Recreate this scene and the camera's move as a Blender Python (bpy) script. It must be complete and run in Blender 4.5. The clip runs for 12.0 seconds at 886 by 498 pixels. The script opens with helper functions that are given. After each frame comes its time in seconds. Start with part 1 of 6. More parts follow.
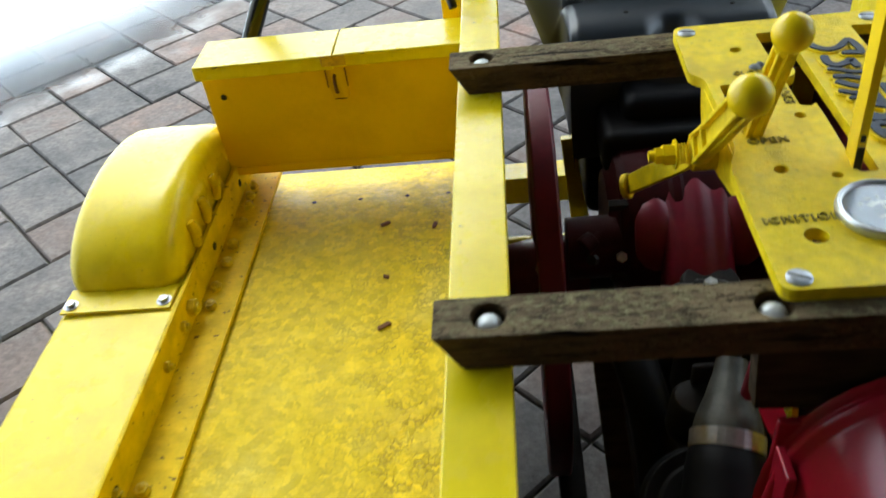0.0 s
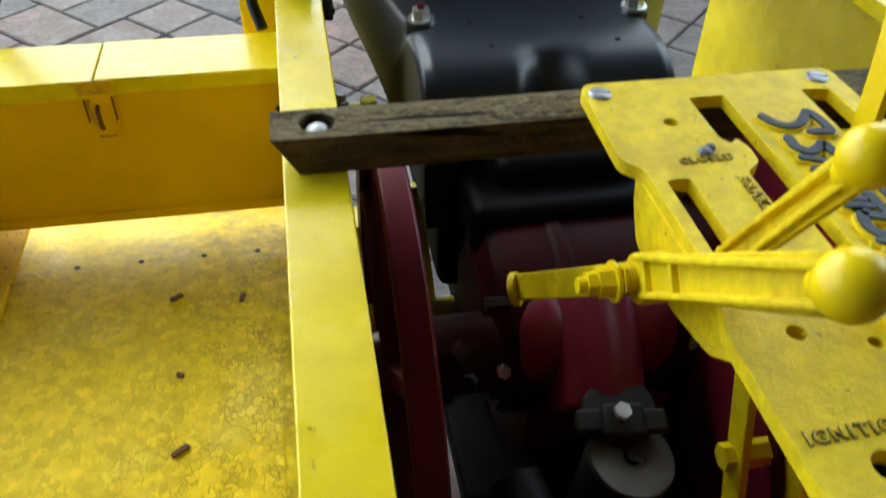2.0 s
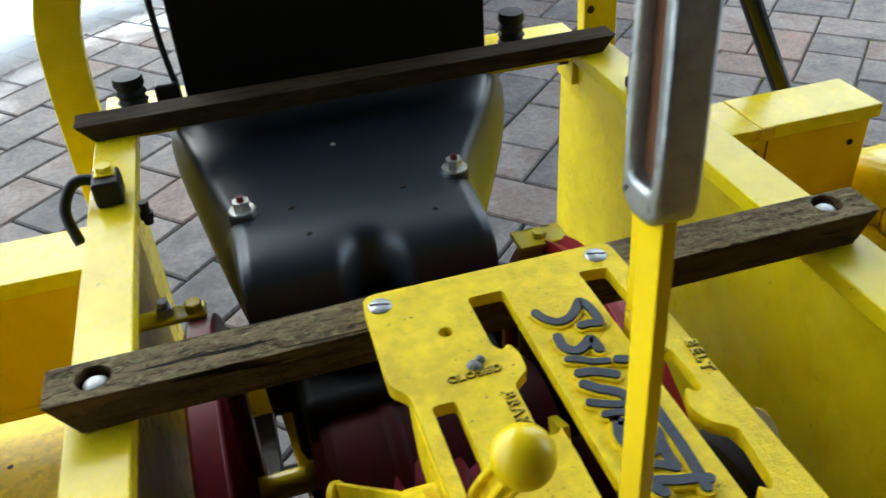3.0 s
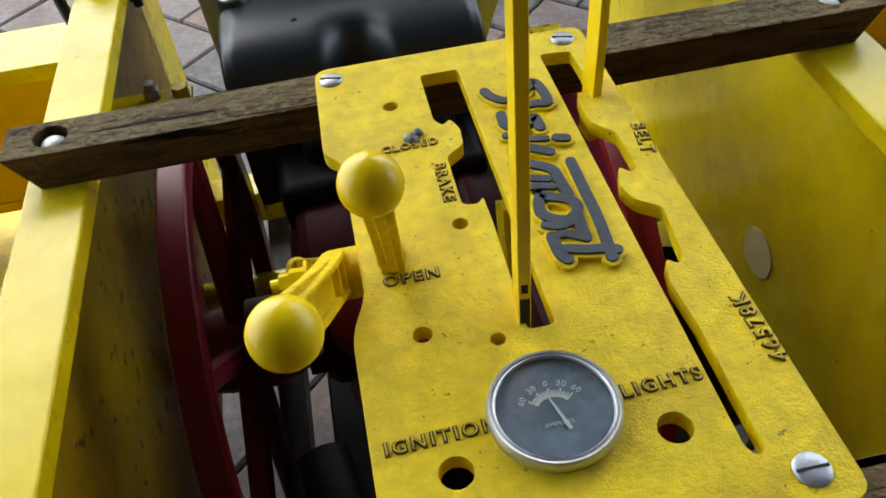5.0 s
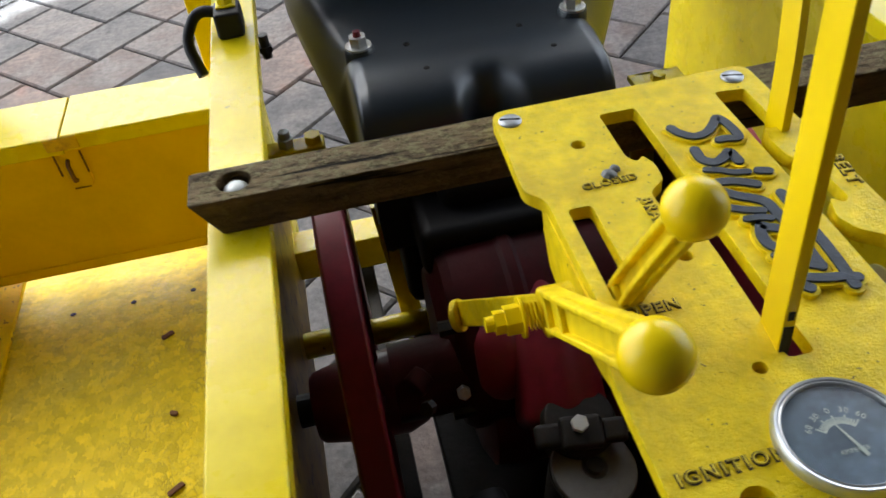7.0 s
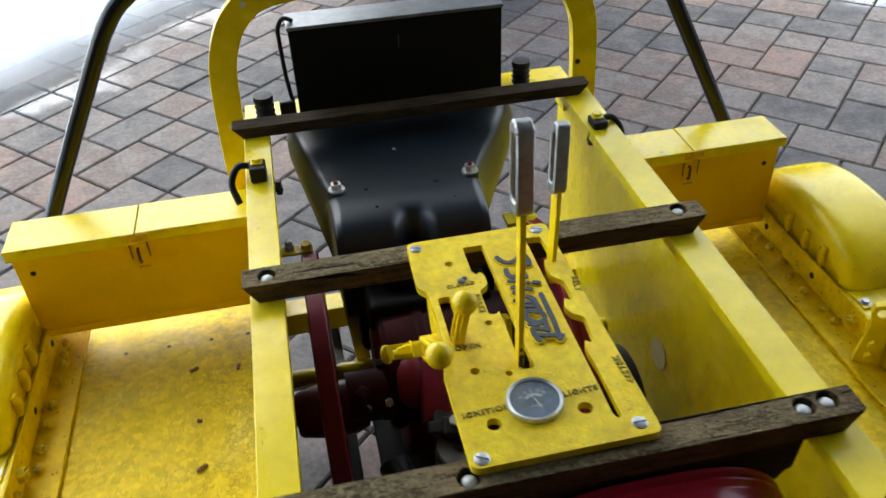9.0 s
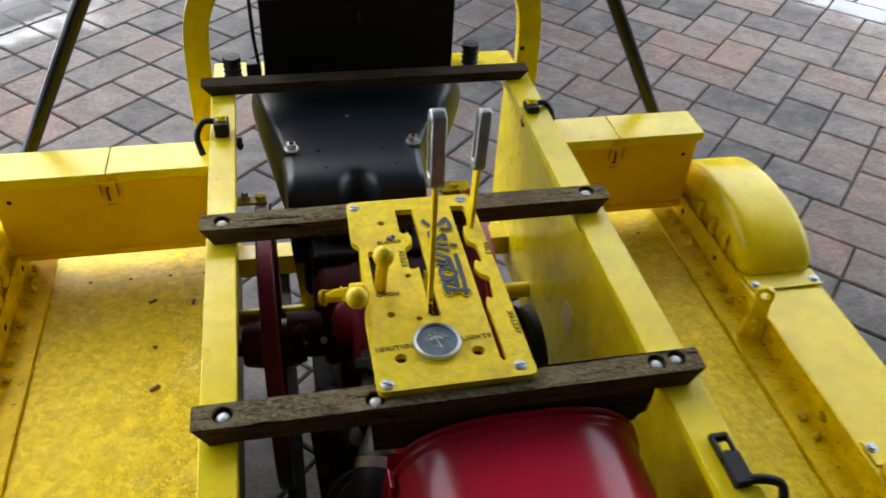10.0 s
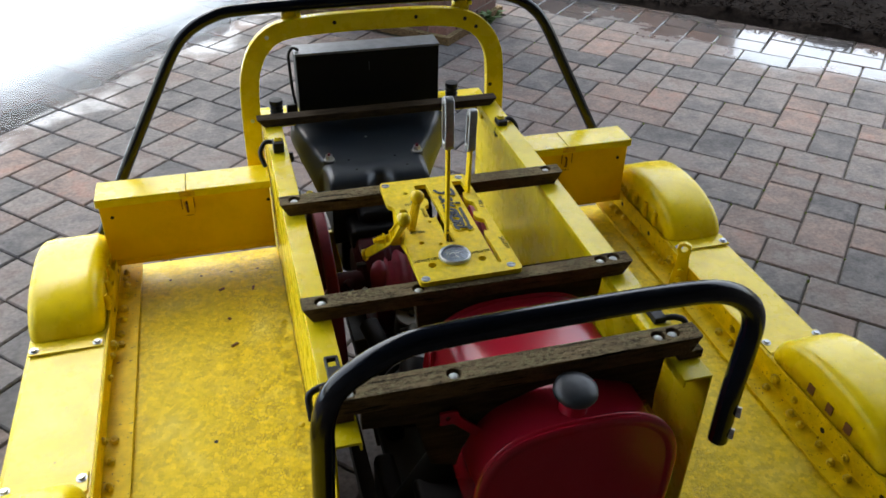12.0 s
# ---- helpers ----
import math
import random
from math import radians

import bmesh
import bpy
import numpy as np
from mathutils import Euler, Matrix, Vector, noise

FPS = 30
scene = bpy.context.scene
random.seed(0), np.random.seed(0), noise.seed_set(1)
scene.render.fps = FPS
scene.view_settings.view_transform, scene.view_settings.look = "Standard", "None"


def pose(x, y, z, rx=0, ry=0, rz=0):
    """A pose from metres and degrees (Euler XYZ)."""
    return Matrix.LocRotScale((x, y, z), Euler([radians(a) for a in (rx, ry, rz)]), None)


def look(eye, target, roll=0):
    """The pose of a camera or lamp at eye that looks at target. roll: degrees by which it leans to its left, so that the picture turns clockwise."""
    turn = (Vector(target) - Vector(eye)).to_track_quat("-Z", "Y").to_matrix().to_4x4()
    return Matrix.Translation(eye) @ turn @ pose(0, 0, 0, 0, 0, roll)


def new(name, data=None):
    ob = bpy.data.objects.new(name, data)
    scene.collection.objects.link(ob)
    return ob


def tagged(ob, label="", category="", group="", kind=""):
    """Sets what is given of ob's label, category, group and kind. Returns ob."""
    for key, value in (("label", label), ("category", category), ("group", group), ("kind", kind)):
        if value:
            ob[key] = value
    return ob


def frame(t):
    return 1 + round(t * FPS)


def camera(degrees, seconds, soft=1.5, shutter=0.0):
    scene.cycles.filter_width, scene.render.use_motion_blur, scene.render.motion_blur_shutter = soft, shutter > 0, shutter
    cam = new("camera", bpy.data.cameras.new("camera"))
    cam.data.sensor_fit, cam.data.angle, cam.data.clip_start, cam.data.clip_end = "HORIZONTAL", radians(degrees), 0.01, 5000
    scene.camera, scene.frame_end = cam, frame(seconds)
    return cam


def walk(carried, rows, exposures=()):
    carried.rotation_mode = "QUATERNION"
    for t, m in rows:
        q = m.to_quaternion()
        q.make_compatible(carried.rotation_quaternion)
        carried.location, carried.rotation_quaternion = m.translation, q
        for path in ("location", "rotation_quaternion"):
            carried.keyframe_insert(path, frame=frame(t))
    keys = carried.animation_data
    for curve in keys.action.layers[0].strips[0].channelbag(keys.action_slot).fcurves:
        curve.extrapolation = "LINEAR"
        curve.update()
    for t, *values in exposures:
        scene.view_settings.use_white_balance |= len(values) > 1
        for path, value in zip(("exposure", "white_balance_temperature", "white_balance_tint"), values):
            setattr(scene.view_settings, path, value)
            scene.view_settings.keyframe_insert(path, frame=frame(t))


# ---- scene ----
cam = camera(57.1, 12.0, 1.6, 0.4)
PATH = [
    (0, (-0.241, 0.455, 1.05), (-0.442, 2.0, -0.204), -8.5),
    (0.5, (-0.215, 0.569, 1.033), (-0.383, 2.1, -0.243), -6.3),
    (1, (-0.242, 0.654, 0.99), (-0.198, 2.135, -0.354), -2.2),
    (1.5, (-0.274, 0.685, 0.957), (0.031, 2.131, -0.39), 1.7),
    (2, (-0.274, 0.699, 0.987), (0.016, 2.188, -0.316), 1.5),
    (2.5, (-0.219, 0.718, 1.029), (0.139, 2.267, -0.185), -1.6),
    (3, (-0.149, 0.729, 1.057), (0.262, 2.306, -0.102), -3.9),
    (3.5, (-0.12, 0.725, 1.04), (0.231, 2.27, -0.18), -6.5),
    (3.7, (-0.116, 0.719, 1.036), (0.237, 2.203, -0.257), -6.0),
    (5.3, (-0.077, 0.687, 1.015), (0.063, 2.072, -0.421), -6.1),
    (5.5, (-0.079, 0.687, 1.02), (0.066, 2.088, -0.4), -5.7),
    (6, (-0.087, 0.686, 1.029), (0.051, 2.133, -0.346), -5.5),
    (6.5, (-0.114, 0.697, 1.028), (0.013, 2.2, -0.286), -6.7),
    (6.7, (-0.149, 0.705, 1.01), (-0.013, 2.184, -0.329), -7.3),
    (8.3, (-0.261, 0.573, 1.215), (0.226, 2.089, 0.006), 1.3),
    (8.5, (-0.254, 0.497, 1.259), (0.155, 2.055, 0.073), -1.0),
    (9, (-0.199, 0.351, 1.323), (0.091, 1.918, 0.114), -2.6),
    (9.5, (-0.181, 0.27, 1.364), (0.059, 1.855, 0.167), -0.6),
    (10, (-0.174, 0.223, 1.421), (0.183, 1.713, 0.136), 3.6),
    (10.5, (-0.282, 0.064, 1.479), (0.13, 1.575, 0.236), 4.5),
    (11, (-0.382, -0.084, 1.514), (0.05, 1.42, 0.27), 2.9),
    (11.5, (-0.374, -0.193, 1.533), (0.12, 1.367, 0.384), 2.5),
    (12, (-0.368, -0.268, 1.538), (0.09, 1.324, 0.418), 1.2),
]
EXPOSURE = [(0.0, 2.52, 6350, 0.0), (1.0, 2.36, 6400, 1.0), (2.5, 2.54, 6300, 0.0), (3.7, 2.54, 6450, 4.0), (6.0, 2.48, 6800, 8.0), (9.0, 2.48, 6500, 5.0), (10.0, 2.42, 6700, 8.0), (12.0, 2.30, 6600, 7.0)]
walk(cam, [(t, look(eye, target, roll)) for t, eye, target, roll in PATH], EXPOSURE)
SUN_DIR = (-0.08, 0.56, 0.82)

# ---- light ----
world = bpy.data.worlds.new("sky")
scene.world = world
world.use_nodes = True
wn = world.node_tree
sky = wn.nodes.new("ShaderNodeTexSky")
sky.sky_type = "NISHITA"
sky.sun_disc = False
sky.sun_elevation = radians(55)
sky.sun_rotation = radians(-8)
sky.air_density, sky.dust_density, sky.ozone_density = 1.0, 2.0, 1.0
hsv = wn.nodes.new("ShaderNodeHueSaturation")
hsv.inputs["Saturation"].default_value = 0.52
wn.links.new(sky.outputs[0], hsv.inputs["Color"])
wn.links.new(hsv.outputs[0], wn.nodes["Background"].inputs[0])
wn.nodes["Background"].inputs[1].default_value = 0.15
sun = new("sun", bpy.data.lights.new("sun", "SUN"))
sun.data.energy, sun.data.angle, sun.data.color = 0.34, radians(40), (1.0, 0.98, 0.96)
sun.matrix_world = look((0, 0, 0), [-c for c in SUN_DIR])


# ---- materials ----
def material(name, base, rough=0.5, metal=0.0, var=0.0, scale=20.0, dark=None, dark_amount=0.0, dark_scale=8.0,
             bump=0.0, bump_scale=60.0, coat=0.0, rand=0.0, spec=0.5, speck=None, speck_scale=90.0, speck_cut=0.66, stretch=None,
             rough_var=0.0, island=False, pale=None, pale_amount=0.0, pale_scale=6.0, cells=None):
    """A surface with fine grain, broad stains, specks, relief and a spread of gloss."""
    m = bpy.data.materials.new(name)
    m.use_nodes = True
    t = m.node_tree
    b = t.nodes["Principled BSDF"]
    L = t.links.new
    b.inputs["Metallic"].default_value = metal
    b.inputs["Roughness"].default_value = rough
    b.inputs["Specular IOR Level"].default_value = spec
    b.inputs["Coat Weight"].default_value = coat
    b.inputs["Coat Roughness"].default_value = 0.12
    co = t.nodes.new("ShaderNodeTexCoord")
    vec = co.outputs["Object"]
    if stretch:
        mp = t.nodes.new("ShaderNodeMapping")
        mp.inputs["Scale"].default_value = stretch
        L(vec, mp.inputs["Vector"])
        vec = mp.outputs[0]

    def noise_tex(sc, detail=6.0, rough_n=0.6):
        n = t.nodes.new("ShaderNodeTexNoise")
        n.inputs["Scale"].default_value, n.inputs["Detail"].default_value, n.inputs["Roughness"].default_value = sc, detail, rough_n
        L(vec, n.inputs["Vector"])
        return n.outputs["Fac"]

    def ramp(src, lo, hi, a=0.0, c=1.0):
        r = t.nodes.new("ShaderNodeMapRange")
        for i, v in enumerate((lo, hi, a, c)):
            r.inputs[i + 1].default_value = v
        L(src, r.inputs[0])
        return r.outputs[0]

    def mix(fac, a, c, blend="MIX"):
        x = t.nodes.new("ShaderNodeMix")
        x.data_type, x.blend_type = "RGBA", blend
        for sock, v in ((x.inputs[0], fac), (x.inputs[6], a), (x.inputs[7], c)):
            if isinstance(v, (int, float)):
                sock.default_value = v
            elif isinstance(v, tuple):
                sock.default_value = (*v, 1)
            else:
                L(v, sock)
        return x.outputs[2]

    col = base
    if rand:
        info = t.nodes.new("ShaderNodeNewGeometry" if island else "ShaderNodeObjectInfo")
        r = info.outputs["Random Per Island" if island else "Random"]
        h = t.nodes.new("ShaderNodeHueSaturation")
        h.inputs["Color"].default_value = (*base, 1)
        L(ramp(r, 0, 1, 1 - rand, 1 + rand), h.inputs["Value"])
        col = h.outputs[0]
    if var:
        f = ramp(noise_tex(scale), 0.3, 0.7, 1 - var, 1 + var)
        g = t.nodes.new("ShaderNodeVectorMath")
        g.operation = "SCALE"
        if isinstance(col, tuple):
            g.inputs[0].default_value = col
        else:
            L(col, g.inputs[0])
        L(f, g.inputs["Scale"])
        col = g.outputs[0]
    if dark:
        f = ramp(noise_tex(dark_scale, 8.0, 0.7), 0.48, 0.72, 0, dark_amount)
        col = mix(f, col, dark)
    if pale:
        f = ramp(noise_tex(pale_scale, 5.0, 0.65), 0.52, 0.70, 0, pale_amount)
        col = mix(f, col, pale)
    if cells:
        vo = t.nodes.new("ShaderNodeTexVoronoi")
        vo.feature = "DISTANCE_TO_EDGE"
        vo.inputs["Scale"].default_value = cells[0]
        wob = t.nodes.new("ShaderNodeTexNoise")
        wob.inputs["Scale"].default_value = cells[0] * 0.8
        va = t.nodes.new("ShaderNodeVectorMath")
        va.operation = "MULTIPLY_ADD"
        L(wob.outputs["Color"], va.inputs[0])
        va.inputs[1].default_value = (0.016, 0.016, 0.016)
        L(vec, va.inputs[2])
        L(va.outputs[0], vo.inputs["Vector"])
        edge = ramp(vo.outputs["Distance"], 0.02, 0.16, cells[1], 0.0)
        sep, ab = t.nodes.new("ShaderNodeSeparateXYZ"), t.nodes.new("ShaderNodeMath")
        L(vec, sep.inputs[0])
        ab.operation = "ABSOLUTE"
        L(sep.outputs[0], ab.inputs[0])
        band = t.nodes.new("ShaderNodeMath")
        band.operation = "ADD"
        L(ramp(ab.outputs[0], 0.34, 0.62, 0.45, -0.35), band.inputs[0]), L(noise_tex(7.0, 5.0), band.inputs[1])
        patchy = t.nodes.new("ShaderNodeMath")
        patchy.operation = "MULTIPLY"
        L(ramp(band.outputs[0], 0.45, 0.85, 0.0, 1.0), patchy.inputs[0]), L(ramp(noise_tex(38.0, 3.0), 0.42, 0.60, 0.10, 1.0), patchy.inputs[1])
        where = patchy.outputs[0]
        mm = t.nodes.new("ShaderNodeMath")
        mm.operation = "MULTIPLY"
        L(edge, mm.inputs[0]), L(where, mm.inputs[1])
        col = mix(mm.outputs[0], col, (0.20, 0.14, 0.015))
        flake = t.nodes.new("ShaderNodeTexVoronoi")
        flake.inputs["Scale"].default_value = cells[0]
        L(va.outputs[0], flake.inputs["Vector"])
        fs = t.nodes.new("ShaderNodeSeparateColor")
        L(flake.outputs["Color"], fs.inputs[0])
        lift = t.nodes.new("ShaderNodeVectorMath")
        lift.operation = "SCALE"
        L(col, lift.inputs[0])
        L(ramp(fs.outputs[0], 0, 1, 0.80, 1.12), lift.inputs["Scale"])
        flaked = mm.outputs[0]
        col = lift.outputs[0]
    if speck:
        f = ramp(noise_tex(speck_scale, 3.0, 0.5), speck_cut, speck_cut + 0.06, 0, 0.85)
        col = mix(f, col, speck)
    if isinstance(col, tuple):
        b.inputs["Base Color"].default_value = (*col, 1)
    else:
        L(col, b.inputs["Base Color"])
    if rough_var:
        L(ramp(noise_tex(scale * 0.6), 0.3, 0.7, rough - rough_var, rough + rough_var), b.inputs["Roughness"])
    if bump:
        bp = t.nodes.new("ShaderNodeBump")
        bp.inputs["Strength"].default_value = bump
        bp.inputs["Distance"].default_value = 0.002
        L(noise_tex(bump_scale, 8.0, 0.65), bp.inputs["Height"])
        if cells:
            bf = t.nodes.new("ShaderNodeBump")
            bf.invert = True
            bf.inputs["Strength"].default_value, bf.inputs["Distance"].default_value = 0.8, 0.0015
            L(flaked, bf.inputs["Height"])
            L(bp.outputs[0], bf.inputs["Normal"])
            bp = bf
        L(bp.outputs[0], b.inputs["Normal"])
    return m


YEL = (0.74, 0.575, 0.005)
M = {}
M["yellow"] = material("yellow paint", YEL, 0.28, spec=0.29, var=0.08, scale=26, dark=(0.52, 0.36, 0.012), dark_amount=0.4, dark_scale=15, bump=0.12, bump_scale=30, rough_var=0.08,
                       speck=(0.12, 0.08, 0.02), speck_scale=120, speck_cut=0.715, pale=(0.80, 0.67, 0.08), pale_amount=0.28, pale_scale=13)
M["cast"] = material("painted casting", (0.80, 0.59, 0.005), 0.44, spec=0.22, var=0.16, scale=90, dark=(0.36, 0.22, 0.008), dark_amount=0.55, dark_scale=20, bump=0.65, bump_scale=320, rough_var=0.08,
                     speck=(0.10, 0.06, 0.015), speck_scale=260, speck_cut=0.69)
M["deck"] = material("worn deck paint", (0.72, 0.54, 0.005), 0.46, spec=0.15, var=0.12, scale=40, dark=(0.50, 0.34, 0.008), dark_amount=0.35, dark_scale=26, bump=1.0, bump_scale=100, rough_var=0.16,
                     speck=(0.16, 0.10, 0.015), speck_scale=210, speck_cut=0.70, cells=(105.0, 0.60), pale=(0.78, 0.66, 0.14), pale_amount=0.55, pale_scale=6)
M["knob"] = material("yellow knob enamel", (0.80, 0.57, 0.005), 0.26, var=0.03, scale=30, bump=0.06, bump_scale=120, spec=0.35)
# the yellow of the box fronts, with shade and warm bounce put into its colour
M["orange"] = material("yellow paint shaded to orange", (0.78, 0.475, 0.004), 0.34, spec=0.25, var=0.05, scale=10, dark=(0.4, 0.2, 0.01), dark_amount=0.3, dark_scale=7, bump=0.08)
M["rust"] = material("rust", (0.12, 0.045, 0.015), 0.8, var=0.3, scale=200, bump=0.4, bump_scale=300)
def timber_material(name, brown, grey, lichen):
    """Sawn bar left in the weather: grain along x, open cracks, and a crust of lichen on the faces that look up."""
    m = bpy.data.materials.new(name)
    m.use_nodes = True
    t = m.node_tree
    L = t.links.new
    b = t.nodes["Principled BSDF"]
    b.inputs["Specular IOR Level"].default_value = 0.12
    co = t.nodes.new("ShaderNodeTexCoord")

    def tex(sc, stretch, detail=6.0):
        mp = t.nodes.new("ShaderNodeMapping")
        mp.inputs["Scale"].default_value = stretch
        L(co.outputs["Object"], mp.inputs["Vector"])
        n = t.nodes.new("ShaderNodeTexNoise")
        n.inputs["Scale"].default_value, n.inputs["Detail"].default_value, n.inputs["Roughness"].default_value = sc, detail, 0.65
        L(mp.outputs[0], n.inputs["Vector"])
        return n.outputs["Fac"]

    def spread(src, lo, hi, p=0.0, q=1.0):
        r = t.nodes.new("ShaderNodeMapRange")
        for i, v in enumerate((lo, hi, p, q)):
            r.inputs[i + 1].default_value = v
        L(src, r.inputs[0])
        return r.outputs[0]

    def calc(op, p, q):
        n = t.nodes.new("ShaderNodeMath")
        n.operation = op
        for k, v in enumerate((p, q)):
            if isinstance(v, (int, float)):
                n.inputs[k].default_value = v
            else:
                L(v, n.inputs[k])
        return n.outputs[0]

    def mix(fac, p, q):
        x = t.nodes.new("ShaderNodeMix")
        x.data_type = "RGBA"
        L(fac, x.inputs[0])
        for sock, v in ((x.inputs[6], p), (x.inputs[7], q)):
            if isinstance(v, tuple):
                sock.default_value = (*v, 1)
            else:
                L(v, sock)
        return x.outputs[2]

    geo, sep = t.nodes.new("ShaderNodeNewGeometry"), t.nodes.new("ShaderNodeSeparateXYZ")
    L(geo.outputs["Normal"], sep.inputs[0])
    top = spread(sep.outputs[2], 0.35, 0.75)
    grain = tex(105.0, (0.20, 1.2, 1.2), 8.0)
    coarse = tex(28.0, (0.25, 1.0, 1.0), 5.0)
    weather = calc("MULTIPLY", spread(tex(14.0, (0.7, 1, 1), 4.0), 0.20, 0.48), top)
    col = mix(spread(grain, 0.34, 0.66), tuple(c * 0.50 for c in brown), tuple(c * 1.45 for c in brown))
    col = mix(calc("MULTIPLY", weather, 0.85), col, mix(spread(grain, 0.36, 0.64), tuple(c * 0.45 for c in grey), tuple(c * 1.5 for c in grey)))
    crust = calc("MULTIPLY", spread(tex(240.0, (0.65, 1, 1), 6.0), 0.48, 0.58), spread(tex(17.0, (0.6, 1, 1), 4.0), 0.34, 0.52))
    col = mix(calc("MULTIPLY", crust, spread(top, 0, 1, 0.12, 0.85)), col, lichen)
    crack = calc("MAXIMUM", spread(tex(85.0, (0.09, 1.4, 1.4), 3.0), 0.385, 0.325), calc("MULTIPLY", spread(tex(190.0, (0.55, 1.1, 1.1), 4.0), 0.45, 0.37), spread(top, 0, 1, 0.20, 0.55)))
    col = mix(crack, col, tuple(c * 0.10 for c in brown))
    L(col, b.inputs["Base Color"])
    L(spread(coarse, 0.3, 0.7, 0.78, 0.95), b.inputs["Roughness"])
    height = calc("ADD", calc("MULTIPLY", grain, 0.8), calc("ADD", calc("MULTIPLY", crust, 0.35), calc("MULTIPLY", crack, -0.9)))
    bp = t.nodes.new("ShaderNodeBump")
    bp.inputs["Strength"].default_value, bp.inputs["Distance"].default_value = 1.0, 0.0034
    L(height, bp.inputs["Height"])
    L(bp.outputs[0], b.inputs["Normal"])
    return m


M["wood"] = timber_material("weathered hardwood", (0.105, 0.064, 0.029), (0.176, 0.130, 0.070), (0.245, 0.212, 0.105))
M["wood_dark"] = material("dark brown timber", (0.046, 0.031, 0.017), 0.85, spec=0.15, var=0.5, scale=90, dark=(0.012, 0.008, 0.005), dark_amount=0.9, dark_scale=50, bump=0.8, bump_scale=120, stretch=(0.25, 1.3, 1.3))
M["cowl"] = material("black moulded plastic", (0.017, 0.024, 0.031), 0.37, spec=0.60, speck=(0.10, 0.10, 0.10), speck_scale=420, speck_cut=0.73, var=0.15, scale=12, dark=(0.018, 0.021, 0.025), dark_amount=0.4, dark_scale=10, bump=0.08, bump_scale=160)
M["box_black"] = material("matt black case", (0.004, 0.004, 0.0045), 0.55, var=0.2, scale=20, bump=0.1, bump_scale=150, spec=0.15)
M["black"] = material("black gloss paint", (0.003, 0.005, 0.009), 0.16, var=0.1, bump=0.12, bump_scale=28, spec=0.32, rough_var=0.06)
M["rubber"] = material("black rubber", (0.008, 0.008, 0.009), 0.55, spec=0.25, var=0.2, bump=0.2)
M["cap"] = material("worn cap plastic", (0.022, 0.026, 0.030), 0.42, spec=0.5, var=0.3, scale=40, bump=0.25, bump_scale=90)
M["iron"] = material("oily black iron", (0.012, 0.011, 0.010), 0.5, spec=0.3, var=0.4, scale=30, dark=(0.05, 0.03, 0.02), dark_amount=0.5, bump=0.4, bump_scale=150)
M["steel"] = material("zinc-plated steel", (0.62, 0.62, 0.60), 0.32, metal=0.9, var=0.12, scale=90, dark=(0.2, 0.17, 0.13), dark_amount=0.4, dark_scale=80, bump=0.15, bump_scale=300)
M["bolt"] = material("pale bolt head", (0.60, 0.62, 0.60), 0.45, metal=0.35, var=0.1, scale=90, bump=0.1, bump_scale=300)
M["alu"] = material("cast aluminium", (0.36, 0.37, 0.37), 0.40, metal=0.85, var=0.15, scale=60, dark=(0.16, 0.15, 0.14), dark_amount=0.6, dark_scale=70, bump=0.4, bump_scale=200)
M["red"] = material("dark red engine enamel", (0.20, 0.010, 0.028), 0.36, var=0.15, scale=18, dark=(0.05, 0.008, 0.012), dark_amount=0.6, dark_scale=14, bump=0.2, bump_scale=80)
M["tank"] = material("red tank enamel", (0.43, 0.012, 0.030), 0.19, spec=0.5, var=0.06, scale=10, bump=0.06, bump_scale=30, dark=(0.12, 0.006, 0.012), dark_amount=0.3, dark_scale=5)
M["bright_red"] = material("bright red paint", (0.30, 0.010, 0.016), 0.35, var=0.1, bump=0.1)
M["grey"] = material("grey badge paint", (0.032, 0.041, 0.057), 0.65, var=0.25, scale=150, dark=(0.012, 0.013, 0.014), dark_amount=0.7, dark_scale=70, bump=0.35, bump_scale=220, speck=(0.10, 0.09, 0.06), speck_scale=300, speck_cut=0.70)
M["letter"] = material("worn lettering", (0.66, 0.50, 0.02), 0.55, var=0.3, scale=300, dark=(0.08, 0.055, 0.02), dark_amount=1.0, dark_scale=110)
M["pale_spot"] = material("pale yellow disc", (0.74, 0.64, 0.26), 0.5, var=0.1, scale=60)
M["dial"] = material("dial face", (0.165, 0.210, 0.260), 0.55, var=0.25, scale=90, dark=(0.05, 0.065, 0.08), dark_amount=0.8, dark_scale=55, pale=(0.30, 0.36, 0.42), pale_amount=0.5, pale_scale=140)
M["dial_mark"] = material("dial marking", (0.72, 0.74, 0.62), 0.6, var=0.1, scale=100)
M["timer"] = material("dull grey cast cover", (0.150, 0.155, 0.150), 0.48, metal=0.3, var=0.15, scale=60, dark=(0.12, 0.11, 0.10), dark_amount=0.5, dark_scale=40, bump=0.2, bump_scale=200)
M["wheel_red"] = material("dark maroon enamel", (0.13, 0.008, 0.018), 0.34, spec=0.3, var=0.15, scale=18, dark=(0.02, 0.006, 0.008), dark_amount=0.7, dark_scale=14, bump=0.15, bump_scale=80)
M["dirty"] = material("grimy yellow paint", (0.70, 0.50, 0.004), 0.50, spec=0.12, var=0.2, scale=30, dark=(0.40, 0.28, 0.010), dark_amount=0.6, dark_scale=22, bump=0.5, bump_scale=120, speck=(0.10, 0.06, 0.02), speck_scale=110, speck_cut=0.64)
